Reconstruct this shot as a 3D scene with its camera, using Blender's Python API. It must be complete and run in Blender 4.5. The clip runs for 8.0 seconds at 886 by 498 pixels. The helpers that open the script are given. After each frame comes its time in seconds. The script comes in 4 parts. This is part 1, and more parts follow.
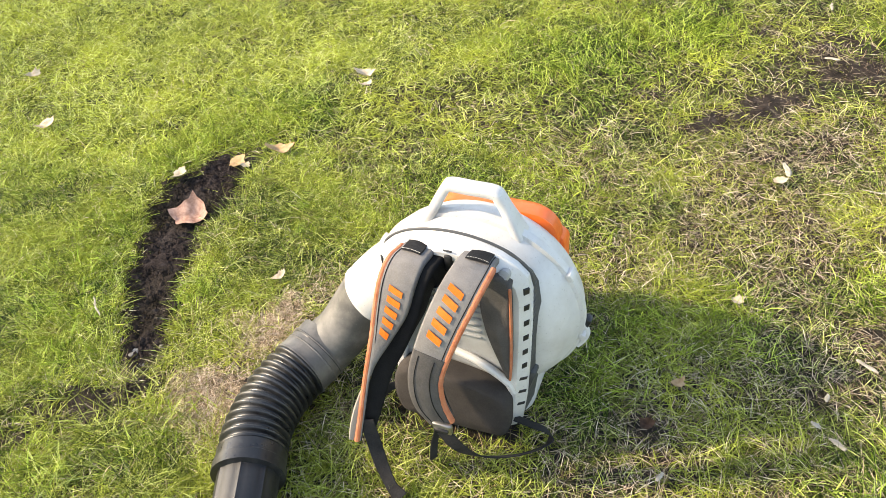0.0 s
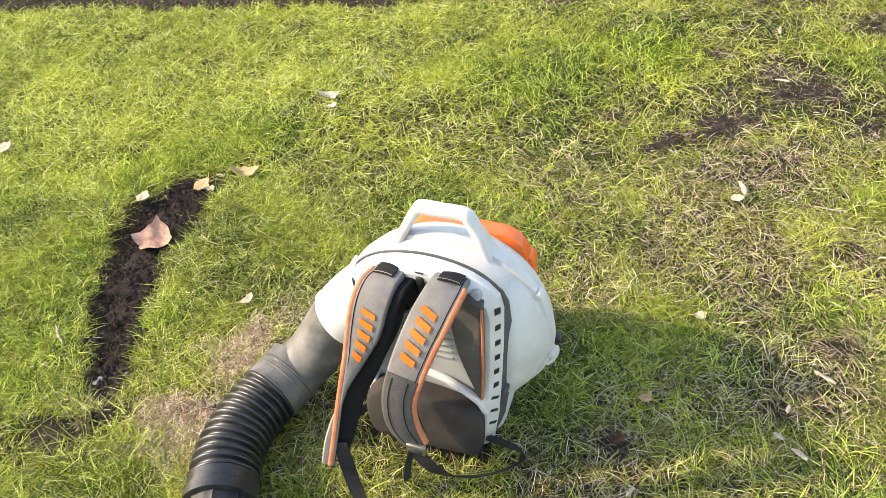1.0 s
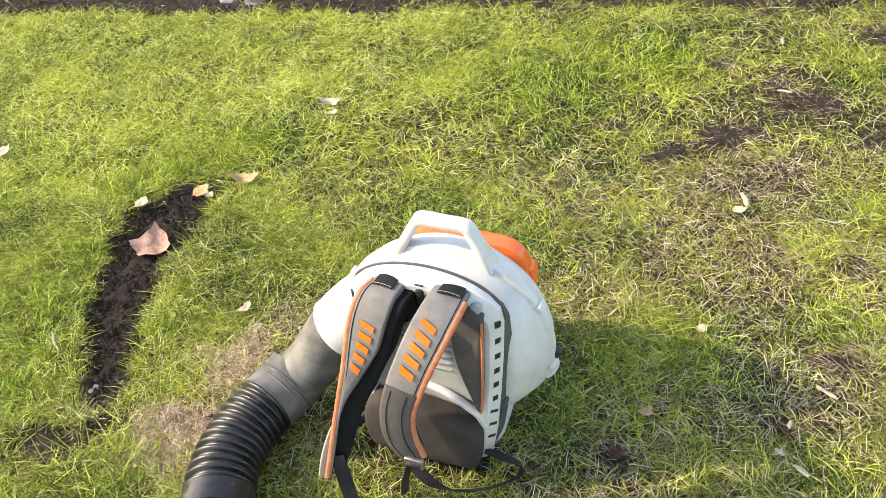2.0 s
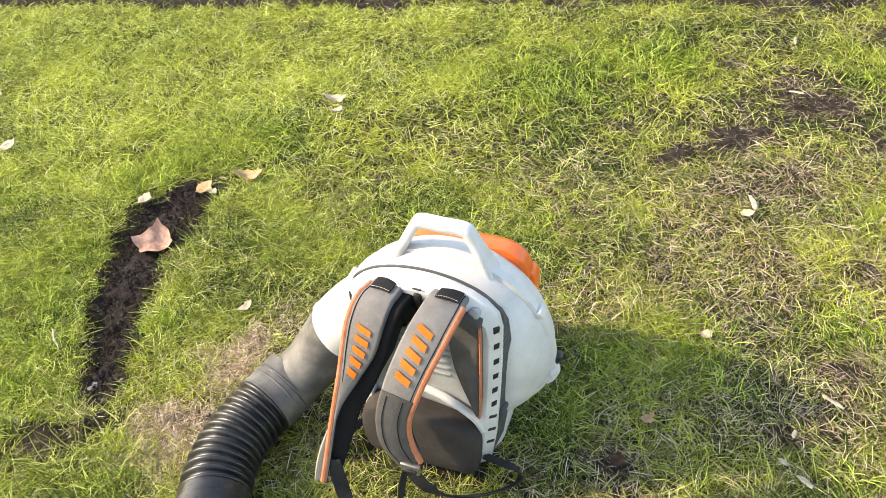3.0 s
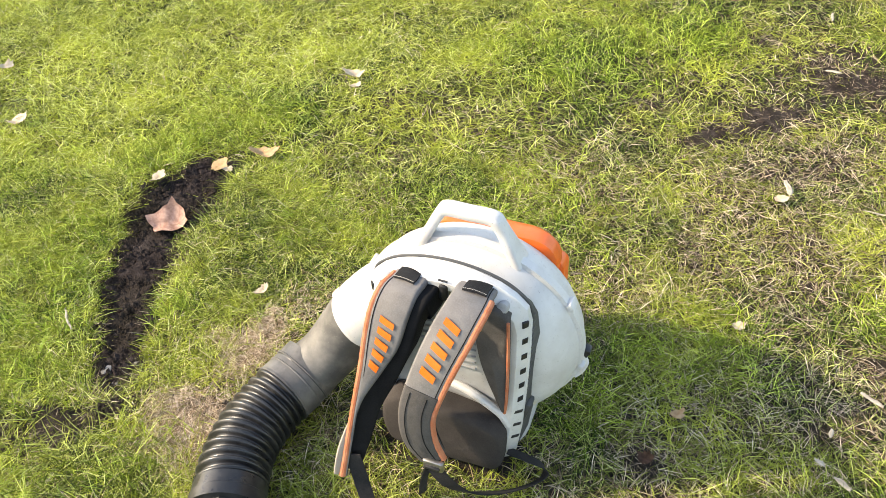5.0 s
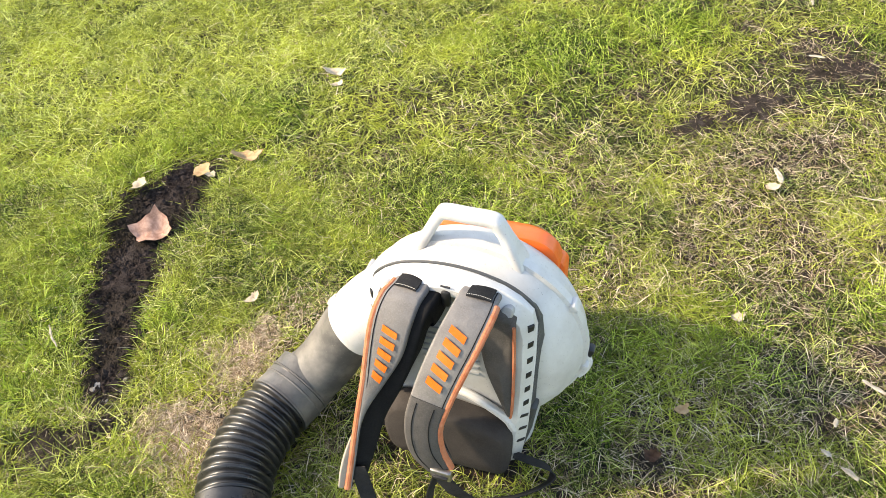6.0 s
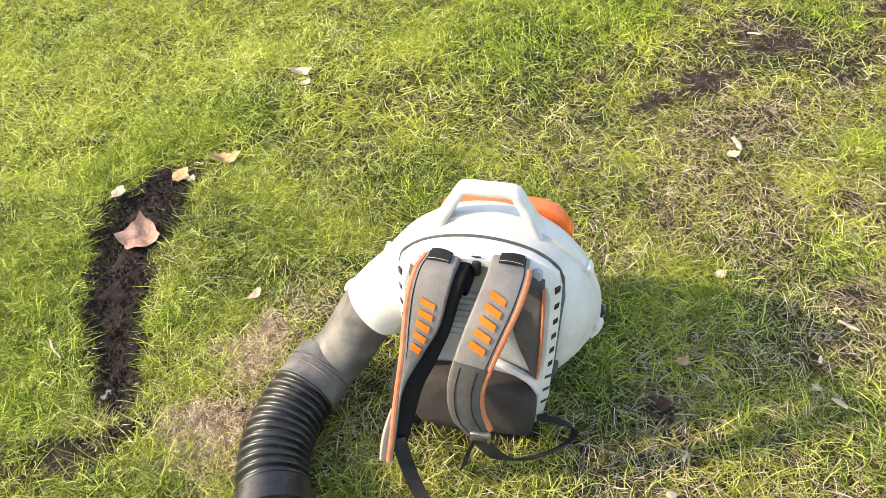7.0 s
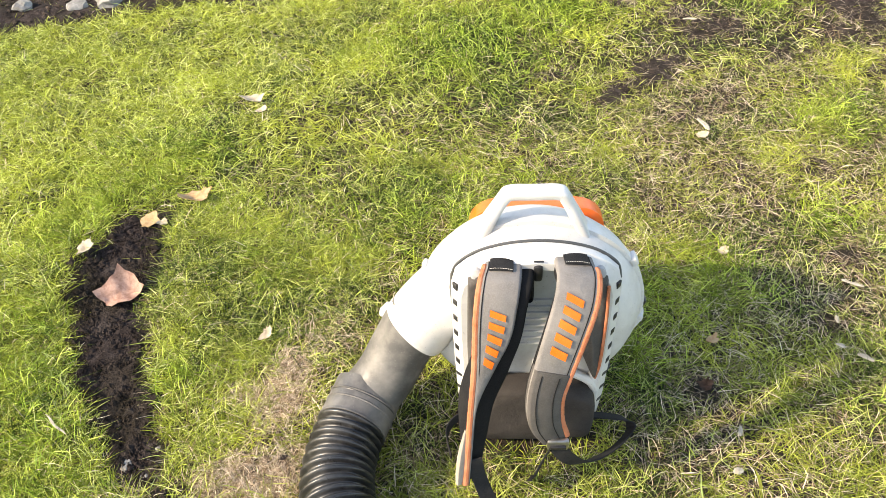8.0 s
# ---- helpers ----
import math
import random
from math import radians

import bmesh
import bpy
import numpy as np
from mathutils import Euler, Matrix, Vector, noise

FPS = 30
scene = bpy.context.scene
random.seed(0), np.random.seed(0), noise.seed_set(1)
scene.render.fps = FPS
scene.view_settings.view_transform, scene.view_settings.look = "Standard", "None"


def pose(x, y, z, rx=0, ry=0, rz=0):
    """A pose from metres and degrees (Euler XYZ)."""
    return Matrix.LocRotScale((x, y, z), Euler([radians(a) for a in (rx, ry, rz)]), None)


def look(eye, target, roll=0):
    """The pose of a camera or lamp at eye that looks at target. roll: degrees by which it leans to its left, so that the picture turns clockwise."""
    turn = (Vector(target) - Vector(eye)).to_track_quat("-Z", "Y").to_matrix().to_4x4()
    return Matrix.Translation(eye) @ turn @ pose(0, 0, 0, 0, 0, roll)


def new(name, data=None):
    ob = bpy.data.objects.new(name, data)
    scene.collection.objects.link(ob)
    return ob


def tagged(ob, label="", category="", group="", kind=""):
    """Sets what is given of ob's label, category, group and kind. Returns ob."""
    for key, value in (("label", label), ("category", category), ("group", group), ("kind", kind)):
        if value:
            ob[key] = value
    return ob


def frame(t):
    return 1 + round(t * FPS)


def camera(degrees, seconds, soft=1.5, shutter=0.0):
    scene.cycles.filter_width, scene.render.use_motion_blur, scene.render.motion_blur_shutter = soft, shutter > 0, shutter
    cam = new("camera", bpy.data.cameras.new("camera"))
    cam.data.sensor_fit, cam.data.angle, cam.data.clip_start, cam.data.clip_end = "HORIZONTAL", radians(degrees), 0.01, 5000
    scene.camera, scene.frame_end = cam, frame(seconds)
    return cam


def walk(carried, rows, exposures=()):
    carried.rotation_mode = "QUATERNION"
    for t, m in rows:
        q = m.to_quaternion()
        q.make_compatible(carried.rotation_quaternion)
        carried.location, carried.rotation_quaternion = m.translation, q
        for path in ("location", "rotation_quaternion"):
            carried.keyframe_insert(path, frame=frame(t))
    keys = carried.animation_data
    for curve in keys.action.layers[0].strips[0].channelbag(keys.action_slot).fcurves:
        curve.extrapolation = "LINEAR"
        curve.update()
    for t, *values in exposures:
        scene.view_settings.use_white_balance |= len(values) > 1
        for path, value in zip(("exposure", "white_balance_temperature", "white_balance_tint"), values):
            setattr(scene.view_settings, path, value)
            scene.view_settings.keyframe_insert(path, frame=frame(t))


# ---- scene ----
cam = camera(60.7, 8.0, 0.4)
PATH = [
    (0, (0.049, 0.05, 1.295), (-0.047, 1.518, -0.06), -6.0),
    (0.5, (0.032, 0.037, 1.302), (0.009, 1.521, -0.039), -5.1),
    (1, (0.032, 0.043, 1.31), (0.043, 1.541, -0.015), -4.1),
    (1.5, (0.028, 0.05, 1.312), (0.049, 1.556, -0.004), -3.6),
    (3, (0.051, 0.084, 1.31), (0.037, 1.581, -0.016), -3.5),
    (3.5, (0.058, 0.091, 1.3), (0.03, 1.578, -0.037), -3.5),
    (4, (0.051, 0.102, 1.294), (0.008, 1.577, -0.056), -3.5),
    (4.5, (0.036, 0.12, 1.292), (-0.018, 1.582, -0.072), -3.6),
    (6, (-0.007, 0.184, 1.287), (0.0, 1.616, -0.109), -4.2),
    (6.5, (-0.068, 0.17, 1.278), (0.021, 1.597, -0.12), -3.7),
    (7, (-0.176, 0.126, 1.303), (0.024, 1.542, -0.096), -3.1),
    (7.5, (-0.278, 0.131, 1.292), (0.051, 1.527, -0.102), -2.9),
    (8, (-0.413, 0.221, 1.286), (0.048, 1.588, -0.099), -3.1),
]
walk(cam, [(t, look(eye, target, roll)) for t, eye, target, roll in PATH], [(0, 1.95, 7900, 12), (8, 1.95, 7900, 12)])

# ---- light ----
SUN_ELEVATION, SUN_AZIMUTH = radians(33), radians(-85)
world = bpy.data.worlds.new("world")
scene.world = world
world.use_nodes = True
wn = world.node_tree.nodes
sky = wn.new("ShaderNodeTexSky")
sky.sky_type, sky.sun_disc = "NISHITA", False
sky.sun_elevation, sky.sun_rotation = SUN_ELEVATION, SUN_AZIMUTH
world.node_tree.links.new(sky.outputs[0], wn["Background"].inputs["Color"])
wn["Background"].inputs["Strength"].default_value = 0.15
sun_data = bpy.data.lights.new("sun", "SUN")
sun_data.energy, sun_data.angle, sun_data.color = 2.05, radians(2.6), (1.0, 0.93, 0.80)
sun = new("sun", sun_data)
sun.matrix_world = look((6 * math.sin(SUN_AZIMUTH) * math.cos(SUN_ELEVATION), 1.0 + 6 * math.cos(SUN_AZIMUTH) * math.cos(SUN_ELEVATION), 6 * math.sin(SUN_ELEVATION)), (0, 1.0, 0))


# ---- materials ----
def material(name, rough=0.6, metal=0.0):
    m = bpy.data.materials.new(name)
    m.use_nodes = True
    b = m.node_tree.nodes["Principled BSDF"]
    b.inputs["Roughness"].default_value, b.inputs["Metallic"].default_value = rough, metal
    return m, m.node_tree.nodes, m.node_tree.links, b


def noise_node(n, l, scale, detail=4.0, rough=0.6, coords="Object"):
    c = n.new("ShaderNodeTexCoord")
    t = n.new("ShaderNodeTexNoise")
    t.inputs["Scale"].default_value, t.inputs["Detail"].default_value, t.inputs["Roughness"].default_value = scale, detail, rough
    l.new(c.outputs[coords], t.inputs["Vector"])
    return t.outputs["Fac"]


def ramp(n, l, fac, stops):
    r = n.new("ShaderNodeValToRGB")
    while len(r.color_ramp.elements) < len(stops):
        r.color_ramp.elements.new(0.5)
    for e, (p, c) in zip(r.color_ramp.elements, stops):
        e.position, e.color = p, (*c, 1)
    l.new(fac, r.inputs["Fac"])
    return r.outputs["Color"]


def mix(n, l, fac, a, b, kind="MIX"):
    m = n.new("ShaderNodeMix")
    m.data_type, m.blend_type = "RGBA", kind
    for key, v in ((0, fac), (6, a), (7, b)):
        if isinstance(v, (int, float)):
            m.inputs[key].default_value = v
        elif isinstance(v, tuple):
            m.inputs[key].default_value = (*v, 1)
        else:
            l.new(v, m.inputs[key])
    return m.outputs[2]


def bump(n, l, b, height, strength, distance):
    u = n.new("ShaderNodeBump")
    u.inputs["Strength"].default_value, u.inputs["Distance"].default_value = strength, distance
    l.new(height, u.inputs["Height"])
    l.new(u.outputs["Normal"], b.inputs["Normal"])


def worn(name, base, dirt, rough, grain=900, grain_depth=0.0004, dirt_at=(0.52, 0.75), amount=0.5, scale=14):
    """A surface with soft stains, small scuffs and a fine relief."""
    m, n, l, b = material(name, rough)
    stains = ramp(n, l, noise_node(n, l, scale, 6, 0.65), [(dirt_at[0], (0, 0, 0)), (dirt_at[1], (amount, amount, amount))])
    specks = ramp(n, l, noise_node(n, l, scale * 14, 3, 0.7), [(0.62, (0, 0, 0)), (0.72, (amount * 0.6,) * 3)])
    c = mix(n, l, stains, base, dirt)
    c = mix(n, l, specks, c, dirt)
    c = mix(n, l, ramp(n, l, noise_node(n, l, scale * 40, 2, 0.5), [(0.70, (0, 0, 0)), (0.74, (amount,) * 3)]), c, (0.06, 0.055, 0.05))
    l.new(c, b.inputs["Base Color"])
    l.new(ramp(n, l, noise_node(n, l, scale * 3, 4), [(0.3, (rough - 0.1,) * 3), (0.7, (min(1, rough + 0.12),) * 3)]), b.inputs["Roughness"])
    bump(n, l, b, noise_node(n, l, grain, 2), 0.5, grain_depth)
    return m


WHITE = worn("white_plastic", (0.56, 0.55, 0.53), (0.30, 0.275, 0.235), 0.42, 700, 0.0003, (0.42, 0.75), 0.55, 9)
# back panel's white plastic greyed for the shade it stands in; knobs plain grey
PANEL = worn("grey_and_shaded_white_plastic", (0.36, 0.36, 0.355), (0.17, 0.155, 0.135), 0.5, 600, 0.0003, (0.45, 0.75), 0.6, 10)
GASKET = worn("dark_grey_plastic", (0.05, 0.052, 0.052), (0.11, 0.105, 0.095), 0.6)
ORANGE = worn("orange_plastic", (0.80, 0.125, 0.012), (0.42, 0.10, 0.03), 0.4, 800, 0.0002, (0.58, 0.8), 0.4, 18)
PIPE = worn("scuffed_grey_rubber", (0.062, 0.059, 0.056), (0.20, 0.185, 0.165), 0.5, 500, 0.0005, (0.4, 0.72), 0.7, 16)
RUBBER = worn("black_ribbed_rubber", (0.012, 0.012, 0.0125), (0.13, 0.125, 0.115), 0.34, 500, 0.0003, (0.46, 0.78), 0.35, 20)
BLACK = worn("black_plastic", (0.011, 0.011, 0.012), (0.06, 0.057, 0.054), 0.45, amount=0.25)
METAL, _n, _l, _b = material("dull_metal", 0.42, 1.0)
_l.new(ramp(_n, _l, noise_node(_n, _l, 90), [(0.3, (0.30, 0.29, 0.27)), (0.7, (0.48, 0.46, 0.43))]), _b.inputs["Base Color"])


def fabric(name, base, light, weave=1500, rough=0.92, scale=22):
    m, n, l, b = material(name, rough)
    c = mix(n, l, ramp(n, l, noise_node(n, l, scale, 5), [(0.35, (0, 0, 0)), (0.75, (0.7, 0.7, 0.7))]), base, light)
    c = mix(n, l, ramp(n, l, noise_node(n, l, 420, 2), [(0.45, (0, 0, 0)), (0.7, (0.35, 0.35, 0.35))]), c, light)
    l.new(c, b.inputs["Base Color"])
    b.inputs["Specular IOR Level"].default_value = 0.2
    mx = n.new("ShaderNodeMath")
    mx.operation = "ADD"
    l.new(noise_node(n, l, weave, 2), mx.inputs[0])
    big = n.new("ShaderNodeMath")
    big.operation = "MULTIPLY"
    big.inputs[1].default_value = 3.0
    l.new(noise_node(n, l, 38, 3), big.inputs[0])
    l.new(big.outputs[0], mx.inputs[1])
    bump(n, l, b, mx.outputs[0], 0.7, 0.0012)
    return m


STRAP = fabric("grey_strap_cloth", (0.15, 0.139, 0.13), (0.25, 0.235, 0.22))
PAD = fabric("brown_grey_pad_cloth", (0.034, 0.029, 0.026), (0.062, 0.053, 0.047))
BACKPAD = fabric("grey_back_cloth", (0.06, 0.055, 0.051), (0.12, 0.11, 0.102))
BINDING = fabric("pale_worn_binding", (0.22, 0.19, 0.155), (0.36, 0.32, 0.27), 900)
MESHCLOTH = fabric("black_mesh_cloth", (0.006, 0.006, 0.0065), (0.016, 0.0155, 0.0155), 700)
VELCRO = fabric("black_velcro", (0.008, 0.008, 0.009), (0.03, 0.03, 0.03), 900)
PIPING = fabric("orange_piping", (0.40, 0.115, 0.05), (0.50, 0.235, 0.14), 900, 0.85, 40)
PRINT = fabric("orange_print", (0.72, 0.125, 0.008), (0.7, 0.19, 0.04), 900, 0.75)
WEBBING = fabric("dark_grey_webbing", (0.012, 0.0115, 0.0118), (0.036, 0.034, 0.034), 600)
THREAD = fabric("pale_thread", (0.5, 0.47, 0.42), (0.62, 0.58, 0.5), 900)


def blades(name, dark, mid, light, through_light=0.35, patchy=0.65):
    """Grass: every blade has its own tint, the lawn's dark share painting shade between blades, patches of the lawn are
    yellower or greener.
    """
    m, n, l, b = material(name, 0.5)
    g = n.new("ShaderNodeNewGeometry")
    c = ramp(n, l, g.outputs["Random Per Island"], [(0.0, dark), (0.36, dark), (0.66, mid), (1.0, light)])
    if patchy:
        patch = noise_node(n, l, 3.2, 4, 0.6)
        c = mix(n, l, ramp(n, l, patch, [(0.42, (0, 0, 0)), (0.68, (patchy,) * 3)]), c, (0.62, 0.66, 0.09))
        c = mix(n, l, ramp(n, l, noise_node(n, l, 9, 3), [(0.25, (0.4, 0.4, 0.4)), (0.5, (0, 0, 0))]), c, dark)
    l.new(c, b.inputs["Base Color"])
    b.inputs["Specular IOR Level"].default_value = 0.12
    t = n.new("ShaderNodeBsdfTranslucent")
    l.new(c, t.inputs["Color"])
    s = n.new("ShaderNodeMixShader")
    s.inputs[0].default_value = through_light
    l.new(b.outputs[0], s.inputs[1])
    l.new(t.outputs[0], s.inputs[2])
    l.new(s.outputs[0], n["Material Output"].inputs["Surface"])
    return m


# near-black third of the lawn blades stands in for shaded gaps
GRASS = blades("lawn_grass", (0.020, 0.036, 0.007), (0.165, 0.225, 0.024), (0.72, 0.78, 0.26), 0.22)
TUFT = blades("long_grass", (0.035, 0.07, 0.008), (0.25, 0.38, 0.03), (0.66, 0.80, 0.17), 0.25, 0.3)
YELLOW = blades("yellow_grass", (0.28, 0.32, 0.035), (0.70, 0.78, 0.12), (0.92, 0.95, 0.44), 0.35, 0)
STRAW = blades("dead_grass", (0.24, 0.165, 0.10), (0.74, 0.58, 0.41), (0.94, 0.81, 0.65), 0.2, 0)
THATCH = blades("thatch", (0.03, 0.021, 0.015), (0.20, 0.145, 0.095), (0.70, 0.58, 0.42), 0.1, 0)

SOIL, _n, _l, _b = material("soil", 1.0)
_b.inputs["Specular IOR Level"].default_value = 0.05
_c = ramp(_n, _l, noise_node(_n, _l, 26, 8, 0.7), [(0.3, (0.018, 0.014, 0.0125)), (0.55, (0.050, 0.039, 0.035)), (0.8, (0.125, 0.102, 0.092))])
_c = mix(_n, _l, ramp(_n, _l, noise_node(_n, _l, 5, 4), [(0.4, (0, 0, 0)), (0.7, (0.5, 0.5, 0.5))]), _c, (0.026, 0.024, 0.010))
_l.new(_c, _b.inputs["Base Color"])
bump(_n, _l, _b, noise_node(_n, _l, 110, 8, 0.75), 1.0, 0.012)

TURF, _n, _l, _b = material("turf", 1.0)
_b.inputs["Specular IOR Level"].default_value = 0.05
_l.new(ramp(_n, _l, noise_node(_n, _l, 18, 8, 0.7), [(0.3, (0.03, 0.034, 0.012)), (0.55, (0.15, 0.15, 0.045)), (0.8, (0.30, 0.29, 0.09))]), _b.inputs["Base Color"])
bump(_n, _l, _b, noise_node(_n, _l, 90, 6, 0.7), 1.0, 0.02)


def litter(name, a, b_, vein=60):
    m, n, l, b = material(name, 0.85)
    b.inputs["Specular IOR Level"].default_value = 0.15
    c = ramp(n, l, noise_node(n, l, vein, 5, 0.65), [(0.3, a), (0.7, b_)])
    l.new(c, b.inputs["Base Color"])
    bump(n, l, b, noise_node(n, l, vein * 3, 4), 0.6, 0.002)
    return m


LEAF_PINK = litter("pink_brown_leaf", (0.20, 0.10, 0.07), (0.47, 0.30, 0.23))
LEAF_TAN = litter("tan_leaf", (0.30, 0.18, 0.085), (0.44, 0.31, 0.175))
LEAF_PALE = litter("pale_leaf", (0.30, 0.235, 0.16), (0.52, 0.44, 0.33))
LEAF_BROWN = litter("dark_brown_leaf", (0.025, 0.014, 0.008), (0.10, 0.055, 0.035))
WOOD = litter("bleached_wood", (0.28, 0.24, 0.18), (0.46, 0.41, 0.33), 120)
STONE = litter("pale_stone", (0.12, 0.112, 0.10), (0.32, 0.305, 0.28), 45)
BARK = litter("bark_chips", (0.014, 0.010, 0.008), (0.075, 0.052, 0.038), 25)


# ---- mesh helpers ----
def part(name, bm, mat, parent=None, label="", angle=35):
    me = bpy.data.meshes.new(name)
    bmesh.ops.recalc_face_normals(bm, faces=bm.faces)
    bm.to_mesh(me)
    bm.free()
    for m in mat if isinstance(mat, (list, tuple)) else [mat]:
        me.materials.append(m)
    me.shade_smooth()
    me.set_sharp_from_angle(angle=radians(angle))
    ob = new(name, me)
    ob.parent = parent
    return tagged(ob, label)


def loft(bm, rings, caps=True, closed=False):
    vs = [[bm.verts.new(p) for p in r] for r in rings]
    pairs = list(zip(vs, vs[1:])) + ([(vs[-1], vs[0])] if closed else [])
    for a, b in pairs:
        for i in range(len(a)):
            j = (i + 1) % len(a)
            bm.faces.new((a[i], a[j], b[j], b[i]))
    if caps and not closed:
        bm.faces.new(vs[0])
        bm.faces.new(vs[-1])
    return vs


def smooth_path(pts, steps=8):
    """A Catmull-Rom curve through rows of numbers."""
    p = np.array(pts, float)
    p = np.vstack([2 * p[0] - p[1], p, 2 * p[-1] - p[-2]])
    out = []
    for i in range(1, len(p) - 2):
        for k in range(steps):
            t = k / steps
            out.append(0.5 * (2 * p[i] + (p[i + 1] - p[i - 1]) * t + (2 * p[i - 1] - 5 * p[i] + 4 * p[i + 1] - p[i + 2]) * t * t
                              + (3 * p[i] - p[i - 1] - 3 * p[i + 1] + p[i + 2]) * t ** 3))
    out.append(p[-2])
    return np.array(out)


def frames(path):
    """Tangents, and a pair of cross directions that turn as little as possible."""
    path = [Vector(p) for p in path]
    out, side = [], None
    for i, p in enumerate(path):
        t = (path[min(i + 1, len(path) - 1)] - path[max(i - 1, 0)]).normalized()
        if side is None:
            side = t.orthogonal().normalized()
        side = (side - t * side.dot(t)).normalized()
        out.append((p, t, side, t.cross(side)))
    return out


def tube(bm, path, radii, n=20, caps=True):
    rings = []
    for (p, t, a, b), r in zip(frames(path), radii):
        rings.append([p + (a * math.cos(k) + b * math.sin(k)) * r for k in (2 * math.pi * i / n for i in range(n))])
    loft(bm, rings, caps)


def rounded(w, h, r, n=3):
    """A rounded rectangle, w by h, about the origin."""
    pts = []
    for cx, cy, a0 in ((w / 2 - r, h / 2 - r, 0), (-w / 2 + r, h / 2 - r, 90), (-w / 2 + r, -h / 2 + r, 180), (w / 2 - r, -h / 2 + r, 270)):
        for k in range(n + 1):
            a = radians(a0 + 90 * k / n)
            pts.append((cx + r * math.cos(a), cy + r * math.sin(a)))
    return pts


def block(bm, centre, size, bevel=0.002, turn=None, segments=2):
    made = bmesh.ops.create_cube(bm, size=1.0)["verts"]
    m = Matrix.Translation(centre) @ (turn or Matrix()) @ Matrix.Diagonal((*size, 1))
    bmesh.ops.transform(bm, matrix=m, verts=made)
    if bevel:
        edges = list({e for v in made for e in v.link_edges})
        bmesh.ops.bevel(bm, geom=edges, offset=bevel, segments=segments, affect="EDGES", profile=0.5)


# ---- lawn ----
def hash_noise(x, y, cell, seed=0):
    """Smooth value noise in 0..1 for arrays of places."""
    gx, gy = np.floor(x / cell), np.floor(y / cell)
    fx, fy = x / cell - gx, y / cell - gy
    fx, fy = fx * fx * (3 - 2 * fx), fy * fy * (3 - 2 * fy)

    def h(i, j):
        v = np.sin(i * 127.1 + j * 311.7 + seed * 74.7) * 43758.5453
        return v - np.floor(v)
    return (h(gx, gy) * (1 - fx) + h(gx + 1, gy) * fx) * (1 - fy) + (h(gx, gy + 1) * (1 - fx) + h(gx + 1, gy + 1) * fx) * fy


# worn trench: x, y, half width
TRENCH = [(-0.62, 1.872, 0.035), (-0.69, 1.852, 0.068), (-0.740, 1.765, 0.105), (-0.765, 1.65, 0.090), (-0.774, 1.549, 0.074), (-0.773, 1.446, 0.076), (-0.768, 1.351, 0.060), (-0.758, 1.263, 0.048), (-0.742, 1.18, 0.050), (-0.732, 1.133, 0.030)]
# bare spots: x, y, half length, half width, turn in degrees, strength
BARE = [(0.772, 1.930, 0.085, 0.060, 35, 0.9), (0.942, 1.985, 0.086, 0.065, 10, 0.9), (1.26, 2.14, 0.13, 0.05, 5, 0.85), (1.34, 1.88, 0.072, 0.058, 0, 0.75), (1.069, 2.453, 0.058, 0.043, 0, 0.8),
        (1.199, 2.261, 0.05, 0.036, 0, 0.6), (0.617, 2.082, 0.058, 0.043, 0, 0.6), (0.897, 1.736, 0.065, 0.043, 30, 0.5), (0.871, 1.471, 0.05, 0.036, 0, 0.45), (1.071, 1.41, 0.058, 0.043, 0, 0.8),
        (0.91, 1.1, 0.05, 0.043, 0, 0.75), (0.694, 0.953, 0.043, 0.036, 0, 0.5), (0.346, 0.899, 0.035, 0.03, 0, 0.7), (-0.850, 1.020, 0.125, 0.06, 20, 0.95), (0.562, 1.438, 0.05, 0.036, 0, 0.4),
        (1.80, 2.15, 0.27, 0.16, -35, 0.95), (1.735, 1.95, 0.09, 0.06, 0, 0.9), (1.598, 1.685, 0.08, 0.06, 0, 0.8), (1.737, 2.611, 0.14, 0.09, 20, 0.85), (1.406, 2.854, 0.144, 0.058, 0, 0.7), (0.61, 2.963, 0.058, 0.036, 0, 0.5),
        (1.34, 1.386, 0.058, 0.05, 0, 0.7), (-0.477, 1.088, 0.06, 0.05, 0, 0.35)]
# dead spots: x, y, radius, strength
DEAD = [(-0.465, 1.182, 0.1, 1.0), (-0.574, 1.042, 0.1, 1.0), (-0.425, 1.248, 0.07, 0.9), (-0.468, 1.068, 0.09, 0.95), (-0.317, 1.341, 0.1, 0.45),
        (-0.519, 0.965, 0.1, 0.6), (0.433, 1.28, 0.12, 0.45), (0.289, 1.292, 0.08, 0.3), (0.695, 1.351, 0.2, 0.2), (0.847, 1.68, 0.25, 0.18),
        (0.392, 0.788, 0.2, 0.35), (-0.23, 0.941, 0.15, 0.35), (0.631, 0.736, 0.2, 0.4), (0.02, 2.074, 0.08, 0.5), (-0.084, 2.929, 0.3, 0.3),
        (-0.284, 0.705, 0.2, 0.4), (-1.445, 2.385, 0.3, 0.25)]


def bed_edge(x):
    return 3.06 - 0.118 * x + 0.025 * np.sin(3.1 * x) + 0.015 * np.sin(8.3 * x + 1)


